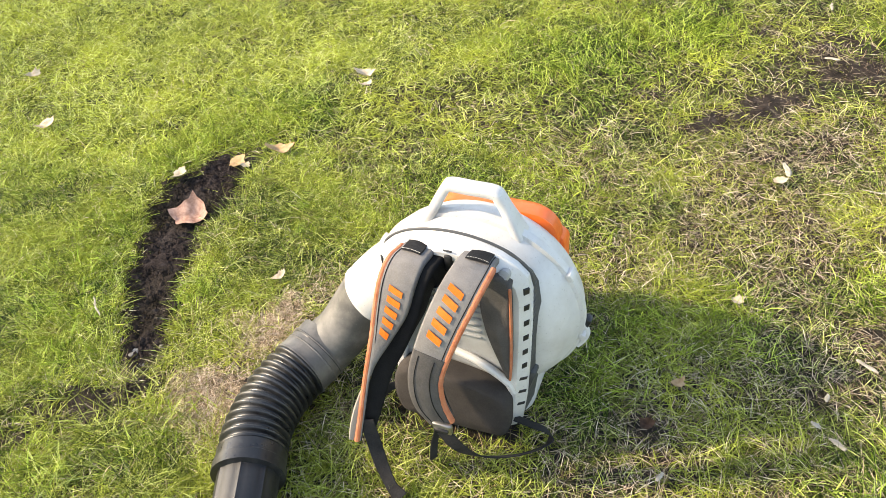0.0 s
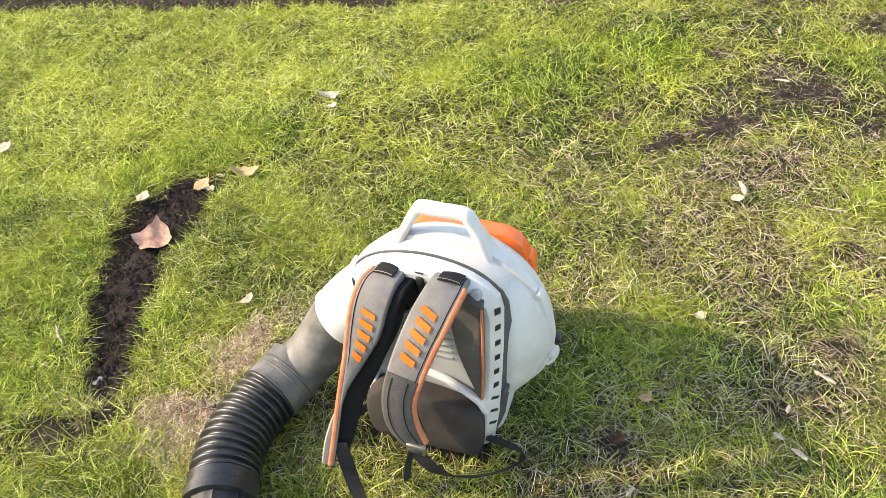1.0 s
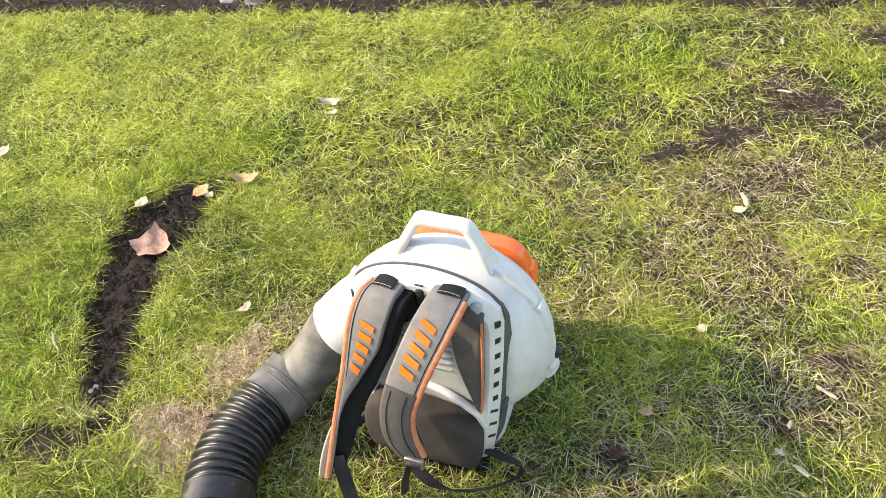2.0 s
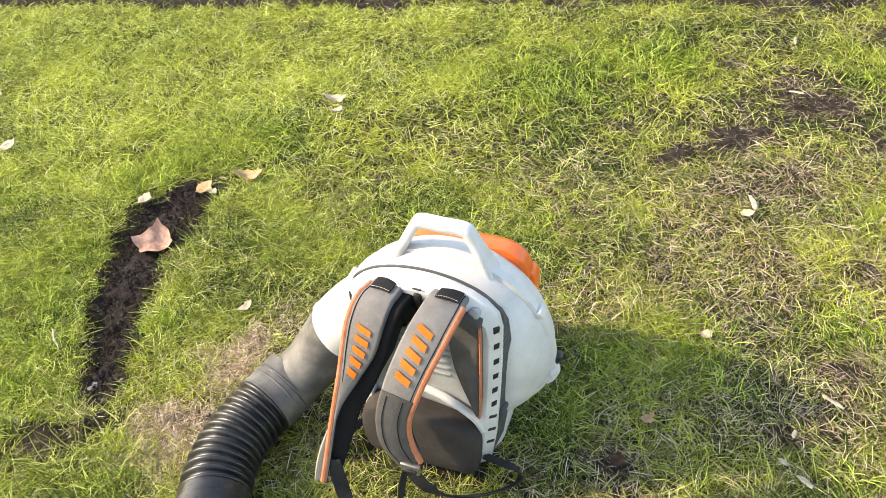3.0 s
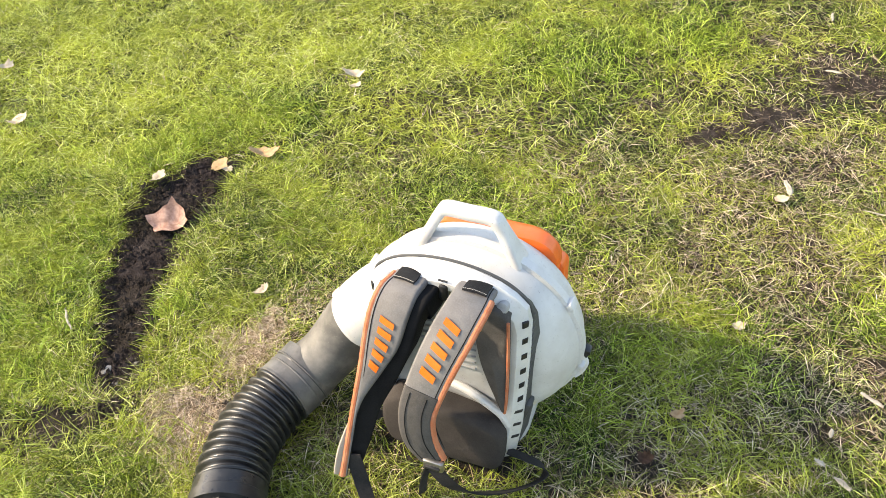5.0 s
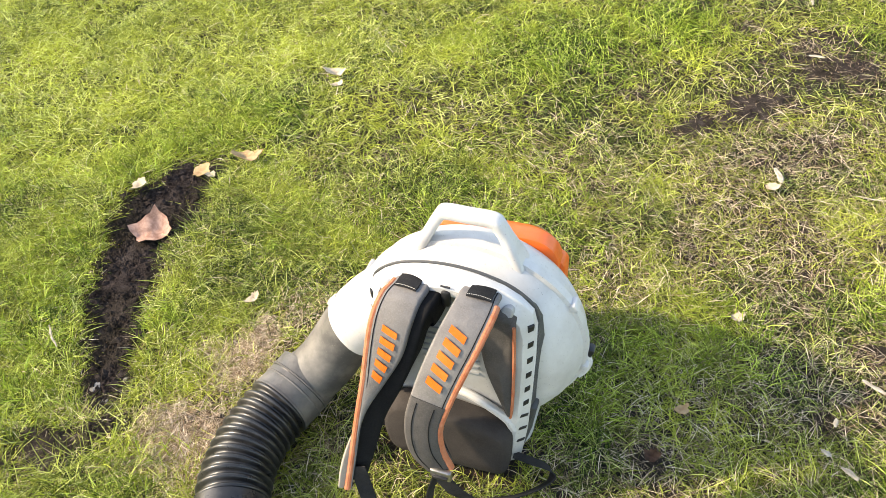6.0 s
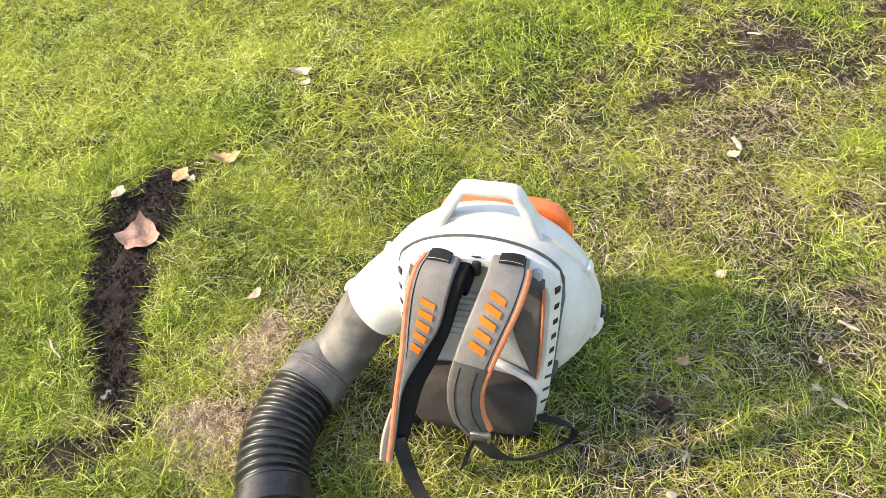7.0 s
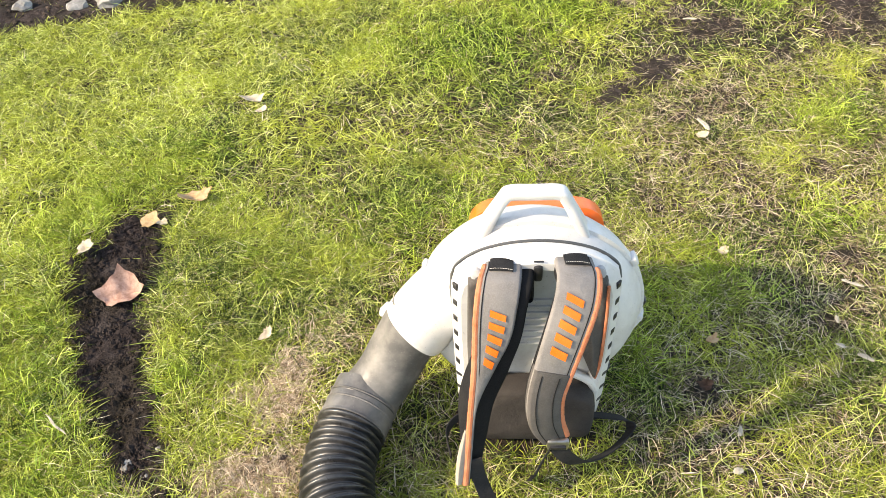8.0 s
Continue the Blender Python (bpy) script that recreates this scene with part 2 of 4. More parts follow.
def bare(x, y):
    """How bare the soil lies, 0 to 1."""
    wob = 0.7 * (hash_noise(x, y, 0.05, 3) - 0.5) + 0.7 * (hash_noise(x, y, 0.018, 4) - 0.5)
    out = np.zeros_like(x)
    for (ax, ay, aw), (bx, by, bw) in zip(TRENCH, TRENCH[1:]):
        t = np.clip(((x - ax) * (bx - ax) + (y - ay) * (by - ay)) / ((bx - ax) ** 2 + (by - ay) ** 2), 0, 1)
        d = np.hypot(x - ax - t * (bx - ax), y - ay - t * (by - ay)) / (aw + t * (bw - aw))
        out = np.maximum(out, np.clip((1.15 - d + 0.8 * wob) / 0.5, 0, 1))
    for cx, cy, a, b, turn, k in BARE:
        c, s = math.cos(radians(turn)), math.sin(radians(turn))
        u, v = ((x - cx) * c + (y - cy) * s) / a, (-(x - cx) * s + (y - cy) * c) / b
        out = np.maximum(out, k * np.clip((1.1 - np.hypot(u, v) + 1.9 * wob) / 0.8, 0, 1))
    out = np.maximum(out, np.clip((y - bed_edge(x) + 0.12 * wob) / 0.06, 0, 1))
    return out


def trench_depth(x, y):
    out = np.zeros_like(x)
    for (ax, ay, aw), (bx, by, bw) in zip(TRENCH, TRENCH[1:]):
        t = np.clip(((x - ax) * (bx - ax) + (y - ay) * (by - ay)) / ((bx - ax) ** 2 + (by - ay) ** 2), 0, 1)
        d = np.hypot(x - ax - t * (bx - ax), y - ay - t * (by - ay)) / (aw + t * (bw - aw))
        out = np.maximum(out, np.clip(1.4 - d, 0, 1))
    return out


def height(x, y):
    h = 0.022 * (hash_noise(x, y, 0.45, 1) - 0.5) + 0.012 * (hash_noise(x, y, 0.13, 2) - 0.5) + 0.005 * (hash_noise(x, y, 0.035, 5) - 0.5)
    return h - 0.006 - 0.012 * trench_depth(x, y)


def dead(x, y):
    out = 0.12 + 0.35 * np.clip(hash_noise(x, y, 0.22, 7) - 0.55, 0, 1) + 0.05 * np.clip(x, 0, 1) * np.clip(2.2 - y, 0, 1)
    wob = 0.8 * (hash_noise(x, y, 0.06, 8) - 0.5)
    for cx, cy, r, k in DEAD:
        out = np.maximum(out, k * np.clip((1.2 - np.hypot(x - cx, y - cy) / r + wob) / 0.7, 0, 1))
    return out


def axis(a, b, step, far):
    """Fine steps from a to b, growing steps out to far."""
    mid = list(np.arange(a, b, step))
    left, right, s = [], [], step
    x0, x1 = a, b
    while x0 > -far:
        s *= 1.35
        x0, x1 = x0 - s, x1 + s
        left.insert(0, x0)
        right.append(x1)
    return np.array(left + mid + [b] + right)


gx, gy = axis(-2.3, 2.3, 0.017, 1500), axis(0.5, 3.9, 0.017, 1500)
X, Y = np.meshgrid(gx, gy)
fx, fy = X.ravel(), Y.ravel()
fz = height(fx, fy)
clod = np.clip(bare(fx, fy), 0, 1) * (0.010 * hash_noise(fx, fy, 0.03, 11) + 0.008 * hash_noise(fx, fy, 0.014, 12))
near = (np.abs(fx) < 3) & (fy > 0) & (fy < 5)
fz = np.where(near, fz + clod, np.where(np.hypot(fx, fy) > 8, -0.02, fz))
nx, ny = len(gx), len(gy)
idx = np.arange(nx * ny).reshape(ny, nx)
quads = np.stack([idx[:-1, :-1], idx[:-1, 1:], idx[1:, 1:], idx[1:, :-1]], -1).reshape(-1, 4)


def array_mesh(name, verts, faces, sides, mat, smooth=False):
    """A mesh straight from arrays; all faces have the same number of sides, or sides is a list of (faces, sides)."""
    me = bpy.data.meshes.new(name)
    groups = sides if isinstance(sides, list) else [(faces, sides)]
    loops = np.concatenate([f.ravel() for f, _ in groups]).astype(np.int32)
    counts = np.concatenate([np.full(len(f), k, np.int32) for f, k in groups])
    starts = np.concatenate([[0], np.cumsum(counts)[:-1]]).astype(np.int32)
    me.vertices.add(len(verts))
    me.vertices.foreach_set("co", np.asarray(verts, np.float32).ravel())
    me.loops.add(len(loops))
    me.loops.foreach_set("vertex_index", loops)
    me.polygons.add(len(counts))
    me.polygons.foreach_set("loop_start", starts)
    me.materials.append(mat)
    me.update(calc_edges=True)
    me.polygons.foreach_set("use_smooth", np.full(len(counts), smooth))
    return new(name, me)


ground = tagged(array_mesh("ground", np.stack([fx, fy, fz], -1), quads, 4, SOIL, True), "uneven dark brown soil under patchy lawn grass", "ground", kind="structure")
ground.data.materials.append(TURF)
centre = np.stack([fx, fy], -1)[quads].mean(1)
away, ahead = np.abs(centre[:, 0]) + 0.3 * (hash_noise(*centre.T, 0.11, 61) - 0.5), centre[:, 1] + 0.3 * (hash_noise(*centre.T, 0.09, 62) - 0.5)
lawn_part = (away > 2.3) | (ahead < 0.55) | ((away > 1.97) & (ahead < 1.9)) | ((away > 1.24) & (ahead < 1.15))
ground.data.polygons.foreach_set("material_index", (lawn_part & (centre[:, 1] < bed_edge(np.clip(centre[:, 0], -3, 3)))).astype(np.int32))
rng = np.random.default_rng(7)


def keep_off(x, y):
    """True where the machine stands."""
    u = (x - 0.043) * 0.927 - (y - 1.083) * 0.375
    v = (x - 0.043) * 0.375 + (y - 1.083) * 0.927
    return (np.abs(u) < 0.13) & (v > -0.185) & (v < 0.14)


def grow(name, mat, x, y, length, width, lean, stand, label, category="grass"):
    """Curved blades at x, y: two quads and a tip each; stand is how steeply they rise (0 flat, 1 upright), lean where they point."""
    # few blades hang over the bare soil
    tip = 0.75 * length * (1 - 0.7 * stand)
    over = bare(x + np.cos(lean) * tip, y + np.sin(lean) * tip)
    keep = (rng.random(len(x)) > 0.72 * over) | (name == "loose_straw")
    x, y, length, width, lean, stand = (q[keep] for q in (x, y, length, width, lean, stand))
    length = length * (1 - 0.55 * np.clip(2.5 * trench_depth(x, y), 0, 1) * (y < 1.95))
    n = len(x)
    z = height(x, y)
    a = lean
    d = np.stack([np.cos(a), np.sin(a)], -1)
    s = np.stack([-np.sin(a), np.cos(a)], -1)
    twist = rng.normal(0, 0.6, n)
    curl = rng.uniform(-0.05, 0.5, n)
    arc = rng.normal(0, 0.28, n)
    rows = []
    for along, wide in ((0.0, 1.0), (0.38, 1.0), (0.72, 0.75), (1.0, 0.0)):
        bend = along ** 1.7
        r = length * (along * (1 - stand) * 0.95 + bend * stand * curl)
        h = length * stand * (along - 0.42 * bend) + 0.006 * along * (1 - stand)
        k = arc * length * along * along
        c = np.stack([x + d[:, 0] * r + s[:, 0] * k, y + d[:, 1] * r + s[:, 1] * k, z + h - 0.002], -1)
        w = (0.5 * width * wide)[:, None] * np.stack([s[:, 0] * np.cos(twist), s[:, 1] * np.cos(twist), np.sin(twist)], -1)
        rows += [c - w, c + w] if wide else [c]
    verts = np.stack(rows, 1).reshape(-1, 3)
    i = (np.arange(n) * 7)[:, None]
    return tagged(array_mesh(name, verts, None, [(i + [0, 1, 3, 2], 4), (i + [2, 3, 5, 4], 4), (i + [4, 5, 6], 3)], mat), label, category, kind="stuff")


def scatter(n, x0, x1, y0, y1):
    return rng.uniform(x0, x1, n), rng.uniform(y0, y1, n)


def lawn_places(n_near, n_far, n_edge):
    parts = [scatter(n_near, -1.25, 1.25, 0.55, 1.9), scatter(n_far, -2.4, 2.3, 1.9, 3.7), scatter(n_edge, -2.6, 2.6, 0.4, 3.9),
             scatter(n_near // 7, 1.25, 2.1, 1.15, 1.9), scatter(n_near // 7, -2.0, -1.25, 1.15, 1.9)]
    x, y = np.concatenate([p[0] for p in parts]), np.concatenate([p[1] for p in parts])
    return x + rng.normal(0, 0.09, len(x)), y + rng.normal(0, 0.09, len(y))


def build_lawn():
    x, y = lawn_places(205000, 180000, 10000)
    thick = 0.30 + 1.5 * hash_noise(x, y, 0.07, 21) * hash_noise(x, y, 0.25, 22) + 0.5 * (hash_noise(x, y, 0.025, 23) - 0.5) - 0.12 * np.clip(x, -0.6, 0.8) * (y < 2.4) + 0.12 * np.clip(y - 1.9, 0, 1) - 0.08 * np.clip(x, -1.5, 0)
    ok = (rng.random(len(x)) < thick * (1 - 0.97 * bare(x, y)) * (1 - 0.97 * dead(x, y))) & ~keep_off(x, y)
    x, y = x[ok], y[ok]
    n = len(x)
    flow = 2 * math.pi * (1.5 * hash_noise(x, y, 0.16, 31) + hash_noise(x, y, 0.05, 32))
    lean = flow + rng.normal(0, 2.2, n)
    tall = 0.6 + 0.8 * hash_noise(x, y, 0.12, 33)
    length = np.clip(rng.gamma(6, 0.0100, n), 0.02, 0.12) * tall * (1 - 0.22 * np.clip(x + 0.1, 0, 1) * (y < 2.4))
    width = rng.uniform(0.0009, 0.0018, n) * np.where(y > 1.9, 1.2, 1.0)
    stand = np.clip(rng.beta(1.7, 2.9, n), 0.04, 0.9)
    grow("lawn_grass", GRASS, x, y, length, width, lean, stand, "short matted yellow-green lawn grass, near-black blades giving the shade between")
    # the lawn round about
    x, y = scatter(65000, -7, 7, -4.5, 4.2)
    jx, jy = np.abs(x) + rng.normal(0, 0.12, len(x)), y + rng.normal(0, 0.12, len(y))
    inner = (jx < np.where(jy > 1.9, 2.3, np.where(jy > 1.15, 1.95, 1.2))) & (jy > 0.55)
    ok = ~inner & (y < bed_edge(np.clip(x, -3, 3)) - 0.05)
    x, y = x[ok], y[ok]
    n = len(x)
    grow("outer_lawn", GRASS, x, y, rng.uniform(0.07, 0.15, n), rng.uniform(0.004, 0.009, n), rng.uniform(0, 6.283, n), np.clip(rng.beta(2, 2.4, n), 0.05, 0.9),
         "short yellow-green lawn grass round the worn part, near-black blades as shade between")
    # dead blades
    x, y = lawn_places(85000, 60000, 5000)
    xd, yd = scatter(70000, -0.80, -0.22, 0.90, 1.55)
    keep = rng.random(len(xd)) < np.clip(1.6 * dead(xd, yd) - 0.4, 0, 1)
    x, y = np.concatenate([x, xd[keep]]), np.concatenate([y, yd[keep]])
    ok = (rng.random(len(x)) < (0.20 + dead(x, y)) * (1 - 0.55 * bare(x, y))) & ~keep_off(x, y)
    x, y = x[ok], y[ok]
    n = len(x)
    grow("dead_grass", STRAW, x, y, rng.uniform(0.02, 0.085, n) * (1 - 0.35 * (dead(x, y) > 0.5)), rng.uniform(0.0009, 0.0016, n) * np.where(y > 1.9, 1.2, 1), rng.uniform(0, 6.283, n),
         np.clip(rng.beta(1.2, 3.4, n) + 0.16 * (dead(x, y) > 0.5), 0.02, 0.9), "dry straw-coloured dead grass blades among the lawn")
    # loose stems on the bare soil
    xs, ys = [], []
    for cx, cy, a, b, turn, k in BARE:
        m = int(75000 * a * b) + 80
        xs.append(rng.normal(cx, a * 0.7, m))
        ys.append(rng.normal(cy, b * 0.8, m))
    for ax, ay, aw in TRENCH:
        xs.append(rng.normal(ax, aw * 0.8, 120))
        ys.append(rng.normal(ay, 0.06, 120))
    x, y = np.concatenate(xs), np.concatenate(ys)
    ok = ~keep_off(x, y)
    x, y = x[ok], y[ok]
    n = len(x)
    grow("loose_straw", THATCH, x, y, rng.uniform(0.025, 0.085, n), rng.uniform(0.0007, 0.0015, n), rng.uniform(0, 6.283, n), rng.uniform(0.14, 0.40, n), "loose dry stems scattered over bare soil")
    # brown thatch between the blades of the thinner lawn
    x, y = scatter(38000, 0.15, 1.5, 0.6, 1.9)
    ok = (rng.random(len(x)) < np.clip(0.9 * hash_noise(x, y, 0.15, 71) + 0.1, 0, 1)) & ~keep_off(x, y)
    x, y = x[ok], y[ok]
    n = len(x)
    grow("thatch", THATCH, x, y, rng.uniform(0.025, 0.07, n), rng.uniform(0.001, 0.0018, n), rng.uniform(0, 6.283, n), rng.uniform(0.15, 0.5, n), "brown matted thatch showing between thin grass")
    # pale yellow, mossy clumps; crowding them left and far paints the lawn's sunlit side
    x, y = lawn_places(125000, 190000, 5000)
    clump = hash_noise(x, y, 0.11, 51) * 0.6 + hash_noise(x, y, 0.04, 52) * 0.4
    sunny = np.clip(0.10 + 0.55 * np.maximum(y - 1.6, -0.2) - 0.85 * x, 0.05, 2.2)
    ok = (rng.random(len(x)) < np.clip((clump - 0.38 + 0.14 * np.clip(y - 1.4 - x, 0, 1.5)) * 4, 0, 1) * sunny * (1 - 0.95 * bare(x, y)) * np.clip(1.4 - 1.5 * dead(x, y), 0, 1)) & ~keep_off(x, y)
    x, y = x[ok], y[ok]
    n = len(x)
    grow("yellow_grass", YELLOW, x, y, rng.uniform(0.035, 0.085, n), rng.uniform(0.0009, 0.0018, n) * np.where(y > 1.9, 1.2, 1), rng.uniform(0, 6.283, n),
         np.clip(rng.beta(1.8, 2.8, n), 0.05, 0.9), "pale yellow mossy clumps, thickened left and far as sunlit brightness")
    # longer, greener tufts
    spots = [(-0.684, 2.049, 0.16, 1.3), (-0.841, 1.919, 0.1, 1.0), (-0.489, 2.14, 0.1, 0.8), (-0.936, 1.579, 0.14, 1.1), (-0.99, 1.353, 0.13, 1.0),
        (-0.927, 1.162, 0.09, 0.9), (0.677, 2.555, 0.22, 0.9), (0.43, 2.303, 0.2, 0.8), (0.241, 2.468, 0.16, 0.8), (0.886, 2.456, 0.12, 0.8),
        (0.221, 1.644, 0.2, 0.5), (0.373, 1.186, 0.08, 0.7), (0.564, 1.154, 0.1, 0.7), (-0.635, 0.929, 0.06, 0.8), (-0.857, 0.886, 0.08, 0.8),
        (-0.001, 1.619, 0.18, 0.5), (-0.386, 1.655, 0.16, 0.5), (0.253, 1.027, 0.07, 0.6), (0.775, 0.714, 0.1, 0.7), (-0.634, 1.346, 0.07, 0.6),
        (1.259, 1.596, 0.12, 0.8), (1.536, 2.283, 0.15, 0.8), (-1.267, 1.813, 0.2, 0.6), (0.932, 1.223, 0.08, 0.6)]
    xs, ys, ls = [], [], []
    for cx, cy, r, k in spots:
        m = int((70000 if r < 0.15 else 46000) * r * r)
        xs.append(rng.normal(cx, r * 0.72, m))
        ys.append(rng.normal(cy, r * 0.72, m))
        ls.append(np.full(m, 0.75 + 0.4 * k))
    x, y, ls = np.concatenate(xs), np.concatenate(ys), np.concatenate(ls)
    ok = (rng.random(len(x)) > 0.97 * bare(x, y)) & ~keep_off(x, y)
    x, y, ls = x[ok], y[ok], ls[ok]
    n = len(x)
    lean = 2 * math.pi * 1.5 * hash_noise(x, y, 0.09, 41) + rng.normal(0, 1.1, n)
    grow("long_grass", TUFT, x, y, rng.uniform(0.045, 0.095, n) * ls, rng.uniform(0.0012, 0.0023, n), lean, np.clip(rng.beta(2.4, 2.0, n), 0.1, 0.95),
         "longer bright green grass tufts in the lawn")


def lumps(name, mat, x, y, size, flat, label, category):
    """Many small angular lumps as one mesh."""
    n = len(x)
    base = np.array([(1, 0, 0), (0, 1, 0), (-1, 0, 0), (0, -1, 0), (0, 0, 1), (0, 0, -1)], float)
    tri = np.array([(0, 1, 4), (1, 2, 4), (2, 3, 4), (3, 0, 4), (1, 0, 5), (2, 1, 5), (3, 2, 5), (0, 3, 5)])
    v = base[None] * rng.uniform(0.5, 1.3, (n, 6, 1)) * size[:, None, None]
    v[:, :, 2] *= flat[:, None]
    v[:, :, 0] *= rng.uniform(0.5, 1.8, n)[:, None]
    a = rng.uniform(0, 6.283, n)
    c, s = np.cos(a)[:, None], np.sin(a)[:, None]
    out = np.stack([v[..., 0] * c - v[..., 1] * s, v[..., 0] * s + v[..., 1] * c, v[..., 2] + 0.4 * v[..., 0] * rng.normal(0, 0.5, n)[:, None]], -1)
    out += np.stack([x, y, height(x, y) + 0.010 + 0.3 * size * flat], -1)[:, None]
    faces = (np.arange(n) * 6)[:, None, None] + tri[None]
    return tagged(array_mesh(name, out.reshape(-1, 3), faces.reshape(-1, 3), 3, mat), label, category, kind="stuff")


def build_soil_litter():
    x, y = scatter(60000, -2.2, 2.2, 0.8, 3.6)
    xt, yt = scatter(26000, -0.95, -0.55, 1.05, 1.95)
    x, y = np.concatenate([x, xt]), np.concatenate([y, yt])
    ok = rng.random(len(x)) < np.clip(bare(x, y) - 0.25, 0, 1)
    x, y = x[ok], y[ok]
    lumps("soil_crumbs", SOIL, x, y, rng.gamma(2, 0.0014, len(x)), rng.uniform(0.4, 0.8, len(x)), "loose dark soil crumbs on the bare spots", "soil")
    x, y = scatter(45000, -3.2, 3.0, 1.4, 4.6)
    ok = rng.random(len(x)) < np.where(y > bed_edge(x), 0.5, 0.10 * np.clip(bare(x, y) - 0.2, 0, 1) * (x > 0.5))
    x, y = x[ok], y[ok]
    lumps("bark_mulch", BARK, x, y, np.where(y > bed_edge(x), 0.6, 0.4) * rng.gamma(3, 0.004, len(x)), rng.uniform(0.2, 0.6, len(x)), "dark brown bark chips and twigs on bare soil", "mulch")


build_lawn()
build_soil_litter()

# ---- the leaf blower ----
B = pose(0.043, 1.083, 0, 0, 0, -22)
B_INV = B.inverted()
blower = new("backpack_leaf_blower")
blower.matrix_world = B
tagged(blower, "white and orange backpack leaf blower with grey harness on grass", "leaf blower")
AXIS_Z = 0.215


def outline_half():
    return [(0.0, 0.014), (0.07, 0.014), (0.116, 0.010), (0.1275, 0.028), (0.135, 0.10), (0.139, 0.20), (0.141, 0.30), (0.140, 0.375), (0.133, 0.404),
            (0.112, 0.425), (0.085, 0.440), (0.045, 0.451), (0.0, 0.455)]


def outline(shrink=0.0):
    """The harness plate's outline, counter-clockwise seen from the wearer's side."""
    half = outline_half()
    pts = half + [(-u, z) for u, z in reversed(half[1:-1])]
    c = 0.23
    return [(u * (1 - shrink / 0.14), c + (z - c) * (1 - shrink / 0.22)) for u, z in pts]


def front(z):
    return -0.128 - 0.065 * (0.40 - z)


def build_housing():
    bm = bmesh.new()
    prof = [(-0.088, 0.06), (-0.088, 0.145), (-0.082, 0.165), (-0.066, 0.184), (-0.042, 0.199), (-0.016, 0.207), (-0.013, 0.2135), (0.004, 0.2135), (0.007, 0.207),
            (0.035, 0.203), (0.06, 0.188), (0.074, 0.16), (0.08, 0.06)]
    n = 64
    rings = [[(r * math.sin(a), v, AXIS_Z + r * math.cos(a)) for a in (2 * math.pi * i / n for i in range(n))] for v, r in prof]
    loft(bm, rings)
    housing = part("fan_housing", bm, WHITE, blower, "scuffed white plastic fan housing", 28)
    for a in (-62, 58, 100, 140):
        bm = bmesh.new()
        t = Matrix.Rotation(radians(a), 4, "Y")
        p = t @ Vector((0, -0.005, 0.2145))
        block(bm, p + Vector((0, 0, AXIS_Z)), (0.016, 0.026, 0.012), 0.003, t)
        part("clip", bm, WHITE, housing)
    bm = bmesh.new()
    path = smooth_path([(0.208, 0.004, 0.195, 0.007), (0.215, 0.004, 0.175, 0.008), (0.211, 0.0, 0.155, 0.007), (0.201, -0.008, 0.142, 0.005)], 5)
    tube(bm, path[:, :3], path[:, 3], 10)
    part("latch", bm, WHITE, housing, "worn white latch on the housing rim")
    bm = bmesh.new()
    block(bm, (0.214, 0.010, 0.198), (0.014, 0.020, 0.026), 0.004, Matrix.Rotation(radians(18), 4, "Y"))
    part("latch_knob", bm, BLACK, housing)
    # spout that leaves the housing
    bm = bmesh.new()
    path = smooth_path([(-0.04, -0.010, 0.305, 0.086), (-0.10, -0.018, 0.290, 0.080), (-0.158, -0.033, 0.256, 0.072), (-0.188, -0.043, 0.231, 0.068), (-0.2095, -0.052, 0.2065, 0.0675), (-0.2185, -0.056, 0.198, 0.064)], 5)
    tube(bm, path[:, :3], path[:, 3], 32)
    part("spout", bm, WHITE, blower, "white plastic outlet spout", 50)
    bm = bmesh.new()
    block(bm, (-0.268, -0.026, 0.222), (0.03, 0.02, 0.016), 0.005, Matrix.Rotation(radians(-50), 4, "Y"))
    part("spout_tab", bm, WHITE, blower)


